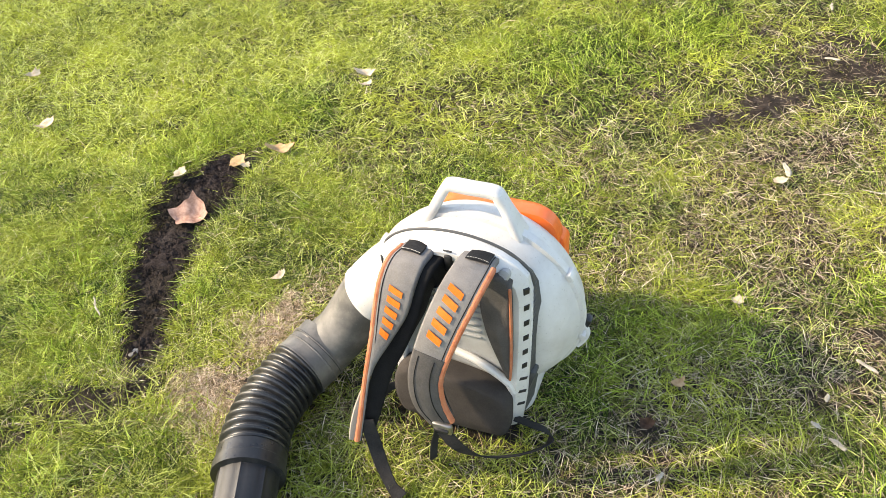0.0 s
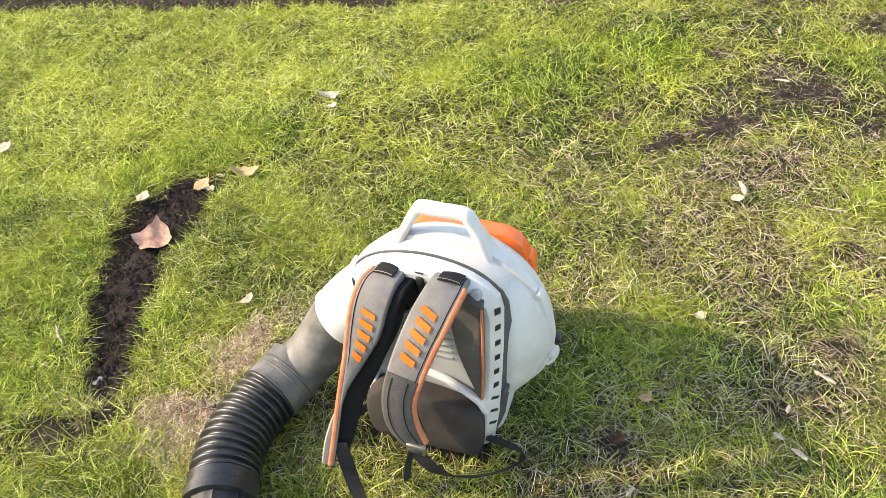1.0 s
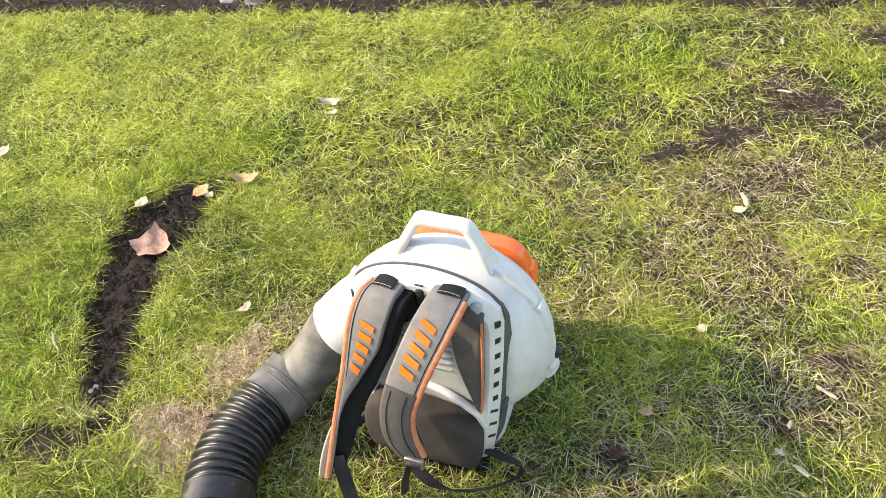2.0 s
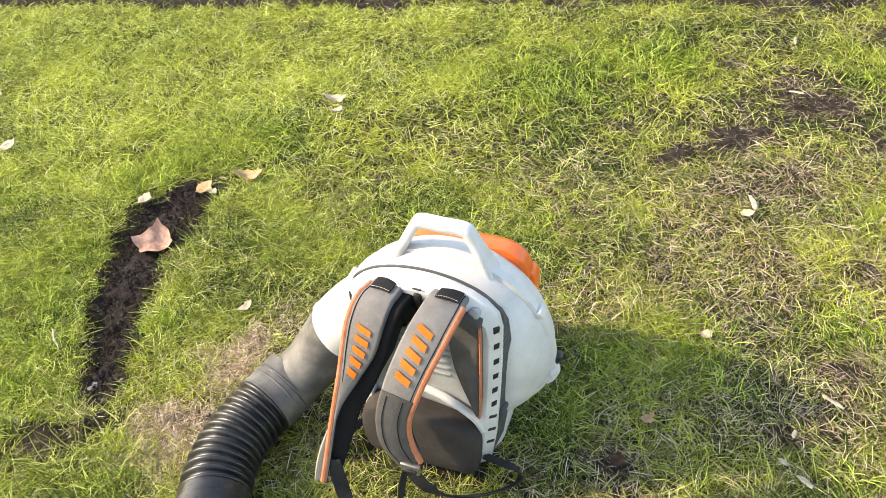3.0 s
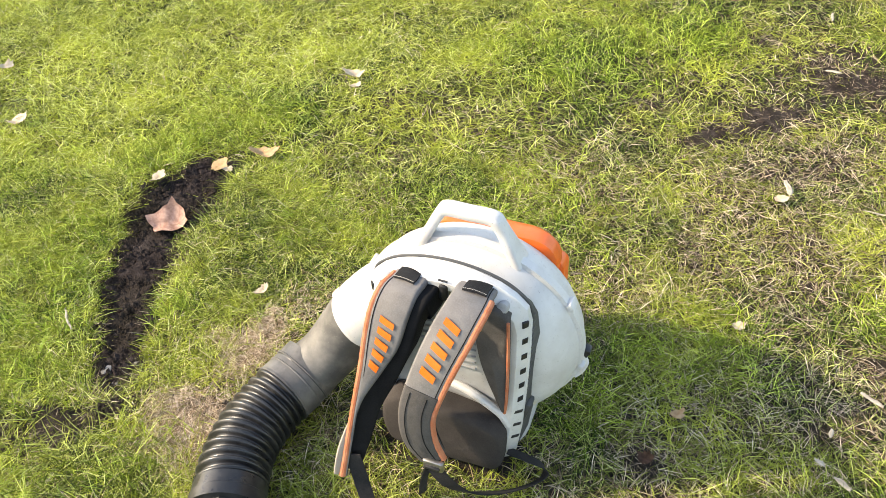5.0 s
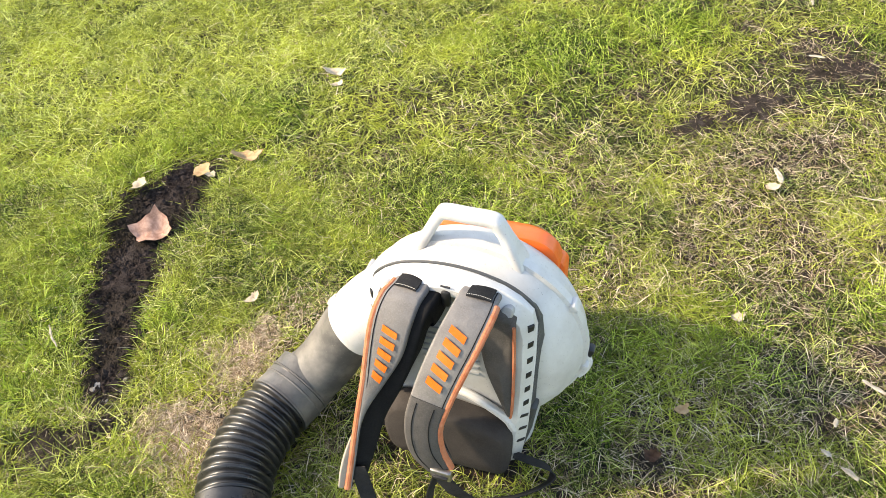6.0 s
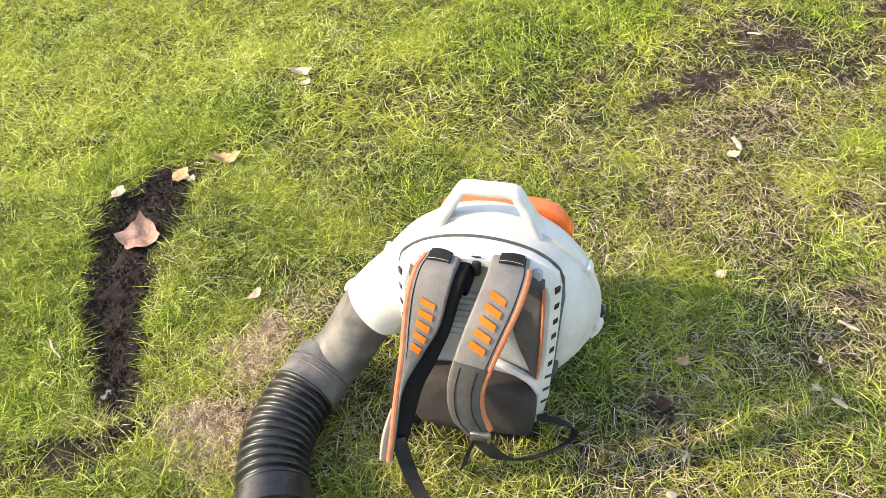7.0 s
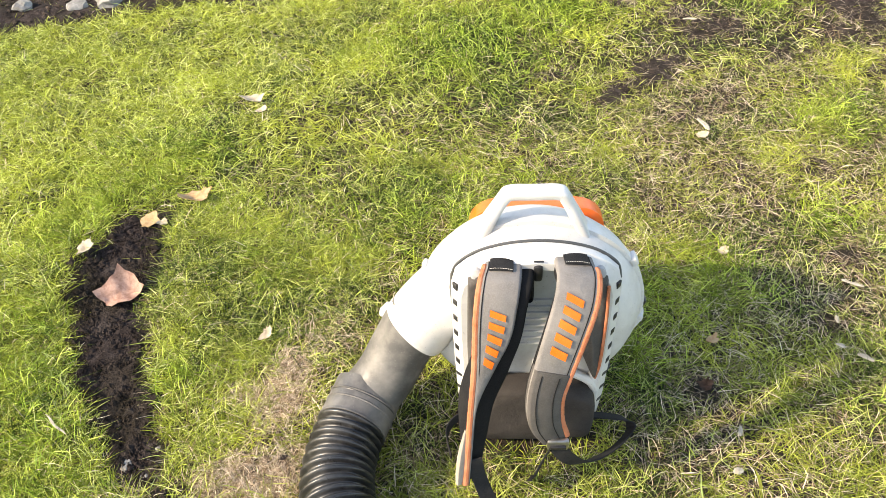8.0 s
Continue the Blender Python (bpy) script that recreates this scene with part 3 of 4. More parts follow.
def build_plate():
    outer, back, inner = outline(0.014), outline(0.0), outline(0.034)
    bm = bmesh.new()
    n = len(outer)
    rings = []
    for i in range(n):
        (ou, oz), (bu, bz), (iu, iz) = outer[i], back[i], inner[i]
        f = front(oz)
        rings.append([(bu, f + 0.032, bz), (bu, f + 0.020, bz), (ou, f + 0.002, oz), ((ou * 0.9 + iu * 0.1), f, (oz * 0.9 + iz * 0.1)), ((ou * 0.2 + iu * 0.8), f, (oz * 0.2 + iz * 0.8)),
                      (iu, f + 0.004, iz), (iu, f + 0.028, iz)])
    loft(bm, rings, closed=True)
    plate = part("harness_plate", bm, WHITE, blower, "white plastic harness frame with a row of square slots", 30)
    bm = bmesh.new()
    panel = outline(0.030)
    loft(bm, [[(u, front(z) + 0.016, z) for u, z in panel], [(u, front(z) + 0.026, z) for u, z in panel]])
    for z in (0.24, 0.255, 0.27, 0.285, 0.30, 0.315, 0.33, 0.345):
        block(bm, (0, front(z) + 0.015, z), (0.10, 0.006, 0.004), 0.0015)
    part("back_panel", bm, PANEL, plate, "ribbed white back panel, greyed as in shade")
    bm = bmesh.new()
    gap, gap2 = [[(u, min(z, 0.23 + (z - 0.23) * k)) for u, z in outline(e)] for e, k in ((0.002, 0.988), (0.004, 0.982))]
    ease = [min(1, max(0, (0.43 - z) / 0.10)) for u, z in gap2]
    loft(bm, [[(u, front(z) + 0.030, z) for u, z in gap], [(u * (1 + 0.08 * k), -0.086 + 0.016 * k, z) for (u, z), k in zip(gap2, ease)],
              [(u * 0.88, -0.085 + 0.016 * k, 0.23 + (z - 0.23) * 0.88) for (u, z), k in zip(gap2, ease)]])
    part("gap_liner", bm, GASKET, blower, "dark grey liner behind the harness frame")
    # added bead draws the dark, shaded gap behind the frame's edge
    bm = bmesh.new()
    arch = smooth_path([(u, front(z) + 0.0345, z + 0.0005) for u, z in outline(0.0) if z > 0.33][:], 4)
    tube(bm, arch, [0.0025] * len(arch), 8)
    part("gap_shade_line", bm, GASKET, blower, "thin dark bead drawing the shaded gap along the frame's edge")
    for k in range(16):
        z = 0.375 - 0.0135 * k
        bm = bmesh.new()
        u = np.interp(z, [0.10, 0.20, 0.30, 0.40], [0.131, 0.1370, 0.1395, 0.1375])
        block(bm, (u, front(z) + 0.041, z), (0.006, 0.020, 0.004), 0.001, Matrix.Rotation(radians(-14), 4, "X"), 1)
        part("liner_rib", bm, GASKET, blower)
    # slots in both flanks: black blocks stand in for the shaded openings
    for side in (1, -1):
        for k in range(9):
            z = 0.380 - 0.0362 * k
            bm = bmesh.new()
            tall = 0.0128 if k < 6 else 0.0072
            lean = Matrix.Rotation(radians(side * 52), 4, "Z") @ Matrix.Rotation(radians(side * (4 if k < 6 else 24)), 4, "Y")
            hu = np.interp(z, [0.035, 0.10, 0.20, 0.30, 0.375], [0.124, 0.1315, 0.1355, 0.1375, 0.1365])
            block(bm, (side * (hu - 0.0042), front(z) + 0.0133, z), (0.0115 if k < 6 else 0.018, 0.006, tall), 0.0006, lean, 1)
            part("slot", bm, BLACK, plate)
    # fixing knobs and the small openings at the top, their dark inside drawn as black blocks
    for u in (-0.098, 0.098):
        bm = bmesh.new()
        tube(bm, [(u, front(0.42) + 0.01, 0.414), (u, front(0.42) - 0.0015, 0.417), (u, front(0.42) - 0.0035, 0.418)], (0.010, 0.010, 0.007), 20)
        part("fixing_knob", bm, PANEL, plate)
    bm = bmesh.new()
    block(bm, (0, front(0.42) + 0.002, 0.418), (0.015, 0.012, 0.034), 0.005)
    part("belt_slot", bm, BLACK, plate)
    bm = bmesh.new()
    block(bm, (0.0, front(0.445) - 0.0005, 0.4435), (0.016, 0.003, 0.003), 0.0008, None, 1)
    part("vent_slit", bm, BLACK, plate)
    # base under the housing
    bm = bmesh.new()
    prof = rounded(0.27, 0.20, 0.05, 5)
    rings = []
    for z, k in ((0.004, 0.94), (0.012, 1.0), (0.06, 1.0), (0.10, 0.93), (0.13, 0.80)):
        rings.append([(x * k, y * k - 0.015, z) for x, y in prof])
    loft(bm, rings)
    part("base", bm, WHITE, blower, "white plastic base and tank")
    # dark block put in for the shaded recess in the side
    bm = bmesh.new()
    block(bm, (0.134, -0.094, 0.128), (0.018, 0.030, 0.055), 0.007, Matrix.Rotation(radians(14), 4, "Y"))
    part("side_recess", bm, GASKET, blower)


def build_handle():
    bm = bmesh.new()
    path = smooth_path([(-0.088, 0.0, 0.395), (-0.074, 0.0, 0.425), (-0.052, 0.0, 0.468), (-0.040, 0.0, 0.480), (0.0, 0.0, 0.4805), (0.040, 0.0, 0.480), (0.052, 0.0, 0.468), (0.074, 0.0, 0.425), (0.088, 0.0, 0.395)], 5)
    rings = []
    for i, p in enumerate(path):
        t = Vector(path[min(i + 1, len(path) - 1)] - path[max(i - 1, 0)]).normalized()
        s = Vector((0, 1, 0))
        up = t.cross(s).normalized()
        wide = 0.030 if abs(p[0]) < 0.06 else 0.030 + (abs(p[0]) - 0.06) * 0.7
        rings.append([Vector(p) + s * a + up * b for a, b in rounded(wide, 0.019, 0.007, 3)])
    loft(bm, rings)
    part("carry_handle", bm, WHITE, blower, "white plastic carrying handle", 40)


def build_engine():
    bm = bmesh.new()
    rings = []
    for v, w, zt, r in ((0.058, 0.228, 0.368, 0.04), (0.066, 0.246, 0.388, 0.048), (0.10, 0.248, 0.385, 0.052), (0.125, 0.236, 0.368, 0.06), (0.142, 0.21, 0.342, 0.06), (0.152, 0.175, 0.32, 0.05)):
        zb = 0.20
        rings.append([(x + 0.014, v, (zt + zb) / 2 + z) for x, z in rounded(w, zt - zb, r, 6)])
    loft(bm, rings)
    cover = part("engine_cover", bm, ORANGE, blower, "bright orange plastic engine cover", 30)
    bm = bmesh.new()
    rings = []
    for v, w, zt in ((0.075, 0.05, 0.312), (0.086, 0.066, 0.332), (0.125, 0.066, 0.324), (0.142, 0.048, 0.305)):
        rings.append([(x + 0.113, v, (zt + 0.20) / 2 + z) for x, z in rounded(w, zt - 0.20, 0.022, 5)])
    loft(bm, rings)
    part("air_filter_cover", bm, ORANGE, cover, "orange filter cover")
    bm = bmesh.new()
    block(bm, (0.0, 0.12, 0.17), (0.22, 0.13, 0.22), 0.02)
    engine = part("engine", bm, BLACK, blower, "black engine block under the cover")
    bm = bmesh.new()
    for k in range(6):
        block(bm, (0.118, 0.095 + 0.010 * k, 0.195), (0.055, 0.004, 0.05), 0.001, None, 1)
    part("cooling_fins", bm, GASKET, engine)


def to_local(p):
    return B_INV @ Vector(p)


def build_hose():
    bm = bmesh.new()
    path = smooth_path([(-0.200, -0.042, 0.235, 0.058), (-0.222, -0.054, 0.198, 0.058), (-0.244, -0.068, 0.160, 0.058), (-0.275, -0.094, 0.112, 0.058), (-0.31, -0.12, 0.078, 0.059), (-0.335, -0.14, 0.07, 0.059)], 6)
    tube(bm, path[:, :3], path[:, 3], 32)
    part("outlet_pipe", bm, PIPE, blower, "scuffed dark grey outlet pipe", 50)
    world_path = [(-0.283, 1.098, 0.082), (-0.315, 1.063, 0.072), (-0.352, 1.018, 0.068), (-0.384, 0.962, 0.067), (-0.400, 0.905, 0.067), (-0.404, 0.86, 0.067), (-0.403, 0.828, 0.067)]
    path = smooth_path([tuple(to_local(p)) for p in world_path], 40)
    # even steps along the curve
    d = np.concatenate([[0], np.cumsum(np.linalg.norm(np.diff(path, axis=0), axis=1))])
    s = np.linspace(0, d[-1], 180)
    path = np.stack([np.interp(s, d, path[:, k]) for k in range(3)], -1)
    bm = bmesh.new()
    ribs, smooth_to = 12.0, 0.27
    radii = []
    for f in s / d[-1]:
        if f < smooth_to:
            radii.append(0.0645 + 0.002 * (0.085 < f < 0.11) + 0.0015 * (0.15 < f < 0.18))
        else:
            w = math.sin((f - smooth_to) / (1 - smooth_to) * ribs * 2 * math.pi)
            radii.append(0.0618 + 0.0052 * math.copysign(abs(w) ** 0.55, w))
    tube(bm, path, radii, 40)
    part("flexible_hose", bm, RUBBER, blower, "black corrugated rubber hose", 70)
    bm = bmesh.new()
    k = int(0.28 * len(path))
    tube(bm, path[:k], [0.0662 + 0.002 * (0.30 < i / k < 0.36) + 0.0015 * (0.55 < i / k < 0.60) + 0.0012 * (i / k > 0.93) for i in range(k)], 40)
    part("hose_sleeve", bm, PIPE, blower, "scuffed grey rubber sleeve", 40)
    end, way = Vector(path[-1]), B_INV.to_3x3() @ Vector((0.012, -1, -0.01)).normalized()
    bm = bmesh.new()
    tube(bm, [end - way * 0.012, end - way * 0.010, end + way * 0.012, end + way * 0.014, end + way * 0.036, end + way * 0.038], (0.058, 0.0665, 0.0665, 0.069, 0.069, 0.058), 40)
    part("hose_cuff", bm, RUBBER, blower, "black ribbed clamp ring", 30)
    bm = bmesh.new()
    n, rings = 64, []
    side = way.orthogonal().normalized()
    up = way.cross(side)
    for k, (f, r) in enumerate(((0.0, 0.057), (0.20, 0.056), (0.42, 0.053), (0.55, 0.05))):
        ring = []
        for i in range(n):
            a = 2 * math.pi * i / n
            rr = r + (0.0022 if i % 8 == 0 else 0)
            ring.append(end + way * f + (side * math.cos(a) + up * math.sin(a)) * rr + Vector((0, 0, -0.006 * k)))
        rings.append(ring)
    loft(bm, rings)
    part("blower_tube", bm, BLACK, blower, "black ridged blower tube", 25)


def strap_curve(rows, steps=8):
    """Rows of centre, width, thickness and the across direction; returns centre, across, outward, width, thickness along the strap."""
    c = smooth_path(rows, steps)
    out = []
    for i, row in enumerate(c):
        t = Vector(c[min(i + 1, len(c) - 1)][:3] - c[max(i - 1, 0)][:3]).normalized()
        a = Vector(row[5:8])
        a = (a - t * a.dot(t)).normalized()
        nrm = a.cross(t).normalized()
        if nrm.dot(Vector((0, -1, 0.5))) < 0:
            nrm = -nrm
        out.append((Vector(row[:3]), a, nrm, row[3], row[4]))
    return out


def build_strap(rows, edge, print_range, label, stuffing, shift):
    """A padded shoulder strap: cloth top, black mesh underside, orange piping along one edge (edge +1 or -1), printed bars."""
    cv = strap_curve(rows)
    bm = bmesh.new()
    rings = []
    for p, a, nrm, w, th in cv:
        rings.append([p + a * x + nrm * (y + 0.18 * th * (1 - (2 * x / w) ** 2)) for x, y in rounded(w, th * 0.55, th * 0.2, 3)])
    loft(bm, rings)
    strap = part("shoulder_strap", bm, STRAP, blower, label, 50)
    bm = bmesh.new()
    rings = []
    for k, (p, a, nrm, w, th) in enumerate(cv):
        f = k / (len(cv) - 1)
        w = max(w, (0.052 * (1 - f ** 5) + 0.012) * (edge < 0))
        thick = th * 0.95 * stuffing
        rings.append([p + a * (x + shift) - nrm * (th * 0.15 + thick / 2) + nrm * y for x, y in rounded(w * 0.94, thick, th * 0.3, 3)])
    loft(bm, rings)
    part("strap_lining", bm, MESHCLOTH, strap, "black mesh lining")
    bm = bmesh.new()
    run = cv[12 if edge > 0 else 6:]
    tube(bm, [p + a * (edge * (w / 2 - 0.0005)) + nrm * (0.0025 + 0.0002 * math.sin(1.9 * i)) for i, (p, a, nrm, w, th) in enumerate(run)], [0.0056 + 0.0002 * math.sin(2.3 * i) for i in range(len(run))], 10)
    part("piping", bm, PIPING, strap, "faded orange piping")
    bm = bmesh.new()
    tube(bm, [p + a * (edge * (w / 2 - 0.0075)) + nrm * (th * 0.33) for p, a, nrm, w, th in cv], [0.0009] * len(cv), 6)
    part("seam", bm, MESHCLOTH, strap)
    for off in ((-0.28, 0.2) if edge > 0 else ()):
        bm = bmesh.new()
        tube(bm, [p + a * (off * w) + nrm * (th * 0.275 + 0.18 * th * (1 - (2 * off) ** 2)) for p, a, nrm, w, th in cv[42:]], [0.0009] * len(cv[42:]), 6)
        part("stitching", bm, MESHCLOTH, strap)
    # printed mark: five plain bars
    i0, i1 = print_range
    span = np.linspace(i0, i1, 21)

    def at(f):
        i = min(int(f), len(cv) - 2)
        k = f - i
        p, q = cv[i], cv[i + 1]
        return p[0].lerp(q[0], k), p[1].lerp(q[1], k), p[2].lerp(q[2], k), p[3] + (q[3] - p[3]) * k, p[4] + (q[4] - p[4]) * k
    for k in range(5):
        bm = bmesh.new()
        rings = []
        for f in np.linspace(span[4 * k], span[4 * k] + 0.56 * (span[4] - span[0]), 4):
            p, a, nrm, w, th = at(f)
            ring = []
            for x, y in ((-0.25, 0.0), (0.0, 0.0), (0.25, 0.0), (0.25, 0.0004), (0.0, 0.0004), (-0.25, 0.0004)):
                xx = x * w * 0.84 - edge * 0.04 * w
                ring.append(p + a * xx + (cv[-1][0] - cv[0][0]).normalized() * (x * 0.014) + nrm * (th * 0.275 + 0.18 * th * (1 - (2 * xx / w) ** 2) + y))
            rings.append(ring)
        loft(bm, rings)
        part("printed_bar", bm, PRINT, strap)
    # hook-and-loop patch near the top
    bm = bmesh.new()
    rings = []
    for f in np.linspace(1.0, 11.5, 8):
        p, a, nrm, w, th = at(f)
        rings.append([p + a * (x * w * 0.62 + edge * 0.03 * w) + nrm * (th * 0.30 + 0.18 * th * (1 - (1.5 * x) ** 2) + y) for x, y in
                      ((-0.5, 0), (-0.25, 0), (0, 0), (0.25, 0), (0.5, 0), (0.5, 0.0025), (0.25, 0.0025), (0, 0.0025), (-0.25, 0.0025), (-0.5, 0.0025))])
    loft(bm, rings)
    patch = part("velcro_patch", bm, VELCRO, strap, "black hook-and-loop patch")
    bm = bmesh.new()
    p, a, nrm, w, th = at(11.0)
    for k in range(14):
        x = (k / 13 - 0.5) * 0.9
        c = p + a * (x * w * 0.62 + edge * 0.03 * w) + nrm * (th * 0.30 + 0.18 * th * (1 - (1.5 * x) ** 2) + 0.0028)
        tube(bm, [c - a * 0.0009, c + a * 0.0009], [0.0004, 0.0004], 5)
    part("stitching", bm, THREAD, patch)
    return strap, cv


def ribbon(name, rows, width, across, parent, label="", mat=None):
    """Flat webbing along a path of places; across is the direction of its width, row by row."""
    rows = [(*p, *a) for p, a in zip(rows, across)]
    c = smooth_path(rows, 7)
    bm = bmesh.new()
    rings = []
    for i, row in enumerate(c):
        t = Vector(c[min(i + 1, len(c) - 1)][:3] - c[max(i - 1, 0)][:3]).normalized()
        a = Vector(row[3:6])
        a = (a - t * a.dot(t)).normalized()
        nrm = a.cross(t)
        rings.append([Vector(row[:3]) + a * x + nrm * y for x, y in rounded(width, 0.0024, 0.0009, 1)])
    loft(bm, rings)
    return part(name, bm, mat or WEBBING, parent, label)


def cushion(name, outline_pts, v_back, depth, label, mat):
    """A stuffed pad from an outline in (across, up), bulging towards the wearer."""
    c = np.array(outline_pts)
    m = c.mean(0)
    rings = []
    for k, f in ((1.0, 0.0), (1.015, 0.4), (1.005, 0.72), (0.97, 0.9), (0.9, 0.985), (0.6, 1.03), (0.25, 1.04)):
        rings.append([(m[0] + (u - m[0]) * k, front(z) + v_back - depth * f, m[1] + (z - m[1]) * k) for u, z in c])
    bm = bmesh.new()
    loft(bm, rings)
    return part(name, bm, mat, blower, label, 60)


def build_harness():
    # the pads on the plate
    low = smooth_path([(0.104, 0.030), (0.113, 0.044), (0.115, 0.095), (0.111, 0.126), (0.092, 0.143), (0.045, 0.156), (-0.02, 0.164), (-0.08, 0.160), (-0.112, 0.136), (-0.122, 0.09), (-0.112, 0.040), (-0.09, 0.026), (0.0, 0.024), (0.104, 0.030)], 4)[:-1]
    cushion("hip_pad", [tuple(p) for p in low], 0.012, 0.046, "brown-grey padded hip cushion", PAD)
    # white bar added where the plate's inner lip catches the sun
    bm = bmesh.new()
    bar = smooth_path([(0.116, front(0.13) + 0.004, 0.128), (0.104, front(0.15) + 0.003, 0.152), (0.078, front(0.17) + 0.004, 0.170), (0.040, front(0.185) + 0.008, 0.186), (0.0, front(0.19) + 0.014, 0.190)], 5)
    tube(bm, bar, [0.008] * len(bar), 10)
    part("sunlit_strip_bar", bm, WHITE, blower, "white bar added for the sunlit strip of plate above the hip cushion")
    for side in (1, -1):
        col = smooth_path([(side * 0.112, 0.405), (side * 0.114, 0.33), (side * 0.115, 0.23), (side * 0.110, 0.172), (side * 0.092, 0.212), (side * 0.066, 0.29), (side * 0.055, 0.37), (side * 0.062, 0.41), (side * 0.09, 0.418), (side * 0.112, 0.405)], 4)[:-1]
        pad = cushion("back_pad", [tuple(p) for p in col], 0.014, 0.026, "brown-grey back cushion on the harness frame", BACKPAD)
        if side < 0:
            continue
        bm = bmesh.new()
        edge = smooth_path([(side * 0.112, front(0.40) - 0.012, 0.40), (side * 0.115, front(0.33) - 0.014, 0.33), (side * 0.115, front(0.22) - 0.012, 0.22), (side * 0.111, front(0.172) - 0.006, 0.172)], 6)
        tube(bm, edge, [0.0028] * len(edge), 8)
        part("piping", bm, PIPING, pad)
    right = [(0.056, -0.098, 0.426, 0.060, 0.022, 1, 0, -0.05), (0.055, -0.130, 0.440, 0.062, 0.022, 1, 0, -0.1), (0.056, -0.168, 0.449, 0.064, 0.022, 1, 0, -0.1),
             (0.049, -0.206, 0.438, 0.064, 0.022, 1, 0.05, -0.1), (0.034, -0.236, 0.400, 0.062, 0.022, 1, 0.05, -0.05), (0.018, -0.259, 0.350, 0.059, 0.023, 1, 0.1, 0),
             (0.006, -0.275, 0.295, 0.056, 0.024, 1, 0.15, 0), (0.009, -0.280, 0.235, 0.054, 0.024, 1, 0.2, 0), (0.027, -0.277, 0.180, 0.044, 0.016, 1, 0.2, 0)]
    left = [(-0.056, -0.098, 0.426, 0.058, 0.022, 1, 0, 0.05), (-0.056, -0.130, 0.430, 0.060, 0.022, 1, 0, 0.05), (-0.061, -0.160, 0.430, 0.063, 0.022, 1, 0, 0.05),
            (-0.067, -0.186, 0.408, 0.063, 0.022, 1, 0.05, 0.05), (-0.074, -0.210, 0.365, 0.057, 0.022, 1, 0.1, 0.05), (-0.088, -0.234, 0.315, 0.035, 0.022, 1, 0.3, 0.1),
            (-0.106, -0.265, 0.255, 0.011, 0.020, 0.9, 0.5, 0.1), (-0.113, -0.295, 0.190, 0.009, 0.016, 0.9, 0.6, 0.1), (-0.119, -0.326, 0.122, 0.009, 0.012, 0.9, 0.6, 0.1)]
    strap_r, _ = build_strap(right, 1, (23, 38.5), "grey padded shoulder strap with orange print and piping", 1.0, 0.0)
    strap_l, _ = build_strap(left, -1, (25.5, 40.5), "grey padded shoulder strap with orange print and piping", 2.3, 0.018)
    cv = strap_curve(right)[41:]
    bm = bmesh.new()
    loft(bm, [[p - nrm * 0.004 + a * x + nrm * (y + 0.18 * th * (1 - (2 * x / w) ** 2)) for x, y in rounded(w * 0.99, th * 0.55 + 0.011, th * 0.2, 3)] for p, a, nrm, w, th in cv])
    part("strap_sleeve", bm, BACKPAD, strap_r, "darker folded lower end of the strap", 50)
    cv = strap_curve(left)[53:]
    bm = bmesh.new()
    rings = []
    for k, (p, a, nrm, w, th) in enumerate(cv):
        f = k / (len(cv) - 1)
        rings.append([p - a * (w / 2 + 0.004 + 0.006 * f) + a * x + nrm * (y - 0.002) for x, y in rounded(0.003 + 0.011 * math.sin(2.6 * f), 0.005 + 0.006 * math.sin(2.6 * f), 0.0014, 3)])
    loft(bm, rings)
    part("strap_binding", bm, BINDING, strap_l, "pale worn edge binding")
    # adjusting buckle and loose webbing
    bm = bmesh.new()
    block(bm, (0.033, -0.286, 0.176), (0.036, 0.010, 0.024), 0.003)
    buckle = part("buckle", bm, METAL, strap_r, "worn grey metal and plastic buckle")
    bm = bmesh.new()
    block(bm, (0.033, -0.2925, 0.176), (0.026, 0.006, 0.006), 0.001)
    part("buckle_bar", bm, BLACK, buckle)
    g = 0.026
    ribbon("webbing", [(0.033, -0.286, 0.165), (0.056, -0.282, 0.122), (0.082, -0.268, 0.086), (0.112, -0.246, 0.062), (0.148, -0.214, 0.040), (0.178, -0.180, g), (0.193, -0.158, g), (0.184, -0.146, g + 0.010), (0.155, -0.148, g + 0.022), (0.118, -0.148, g + 0.028)], 0.028,
           [(1, 0.2, 0.3), (1, 0.2, 0.6), (0.6, -0.3, 0.8), (0.2, -0.6, 0.8), (0.3, -0.5, 0.8), (0.4, -0.4, 0.8), (0.5, -0.3, 0.8), (0.2, -0.7, 0.6), (0.1, -0.8, 0.5), (0.1, -0.8, 0.5)], blower, "dark grey webbing strap on the grass")
    ribbon("webbing", [(0.024, -0.286, 0.170), (0.010, -0.282, 0.11), (0.0, -0.275, 0.05), (-0.006, -0.262, 0.022)], 0.016, [(0.6, 0.8, 0)] * 4, blower)
    ribbon("webbing", [(-0.106, -0.308, 0.165), (-0.096, -0.316, 0.11), (-0.078, -0.332, 0.062), (-0.056, -0.348, 0.030), (-0.032, -0.360, 0.022)], 0.026,
           [(1, 0.2, 0.2), (0.8, 0.6, 0.2), (0.6, 0.5, 0.6), (0.8, 0.3, 0.5), (0.6, 0.7, 0.3)], blower, "dark grey webbing tail on the grass")
    ribbon("webbing", [(-0.10, -0.15, 0.07), (-0.14, -0.16, 0.06), (-0.158, -0.18, 0.035), (-0.150, -0.22, 0.024)], 0.024, [(0, 0, 1)] * 4, blower)


build_housing()
build_plate()
build_handle()
build_engine()
build_hose()
build_harness()


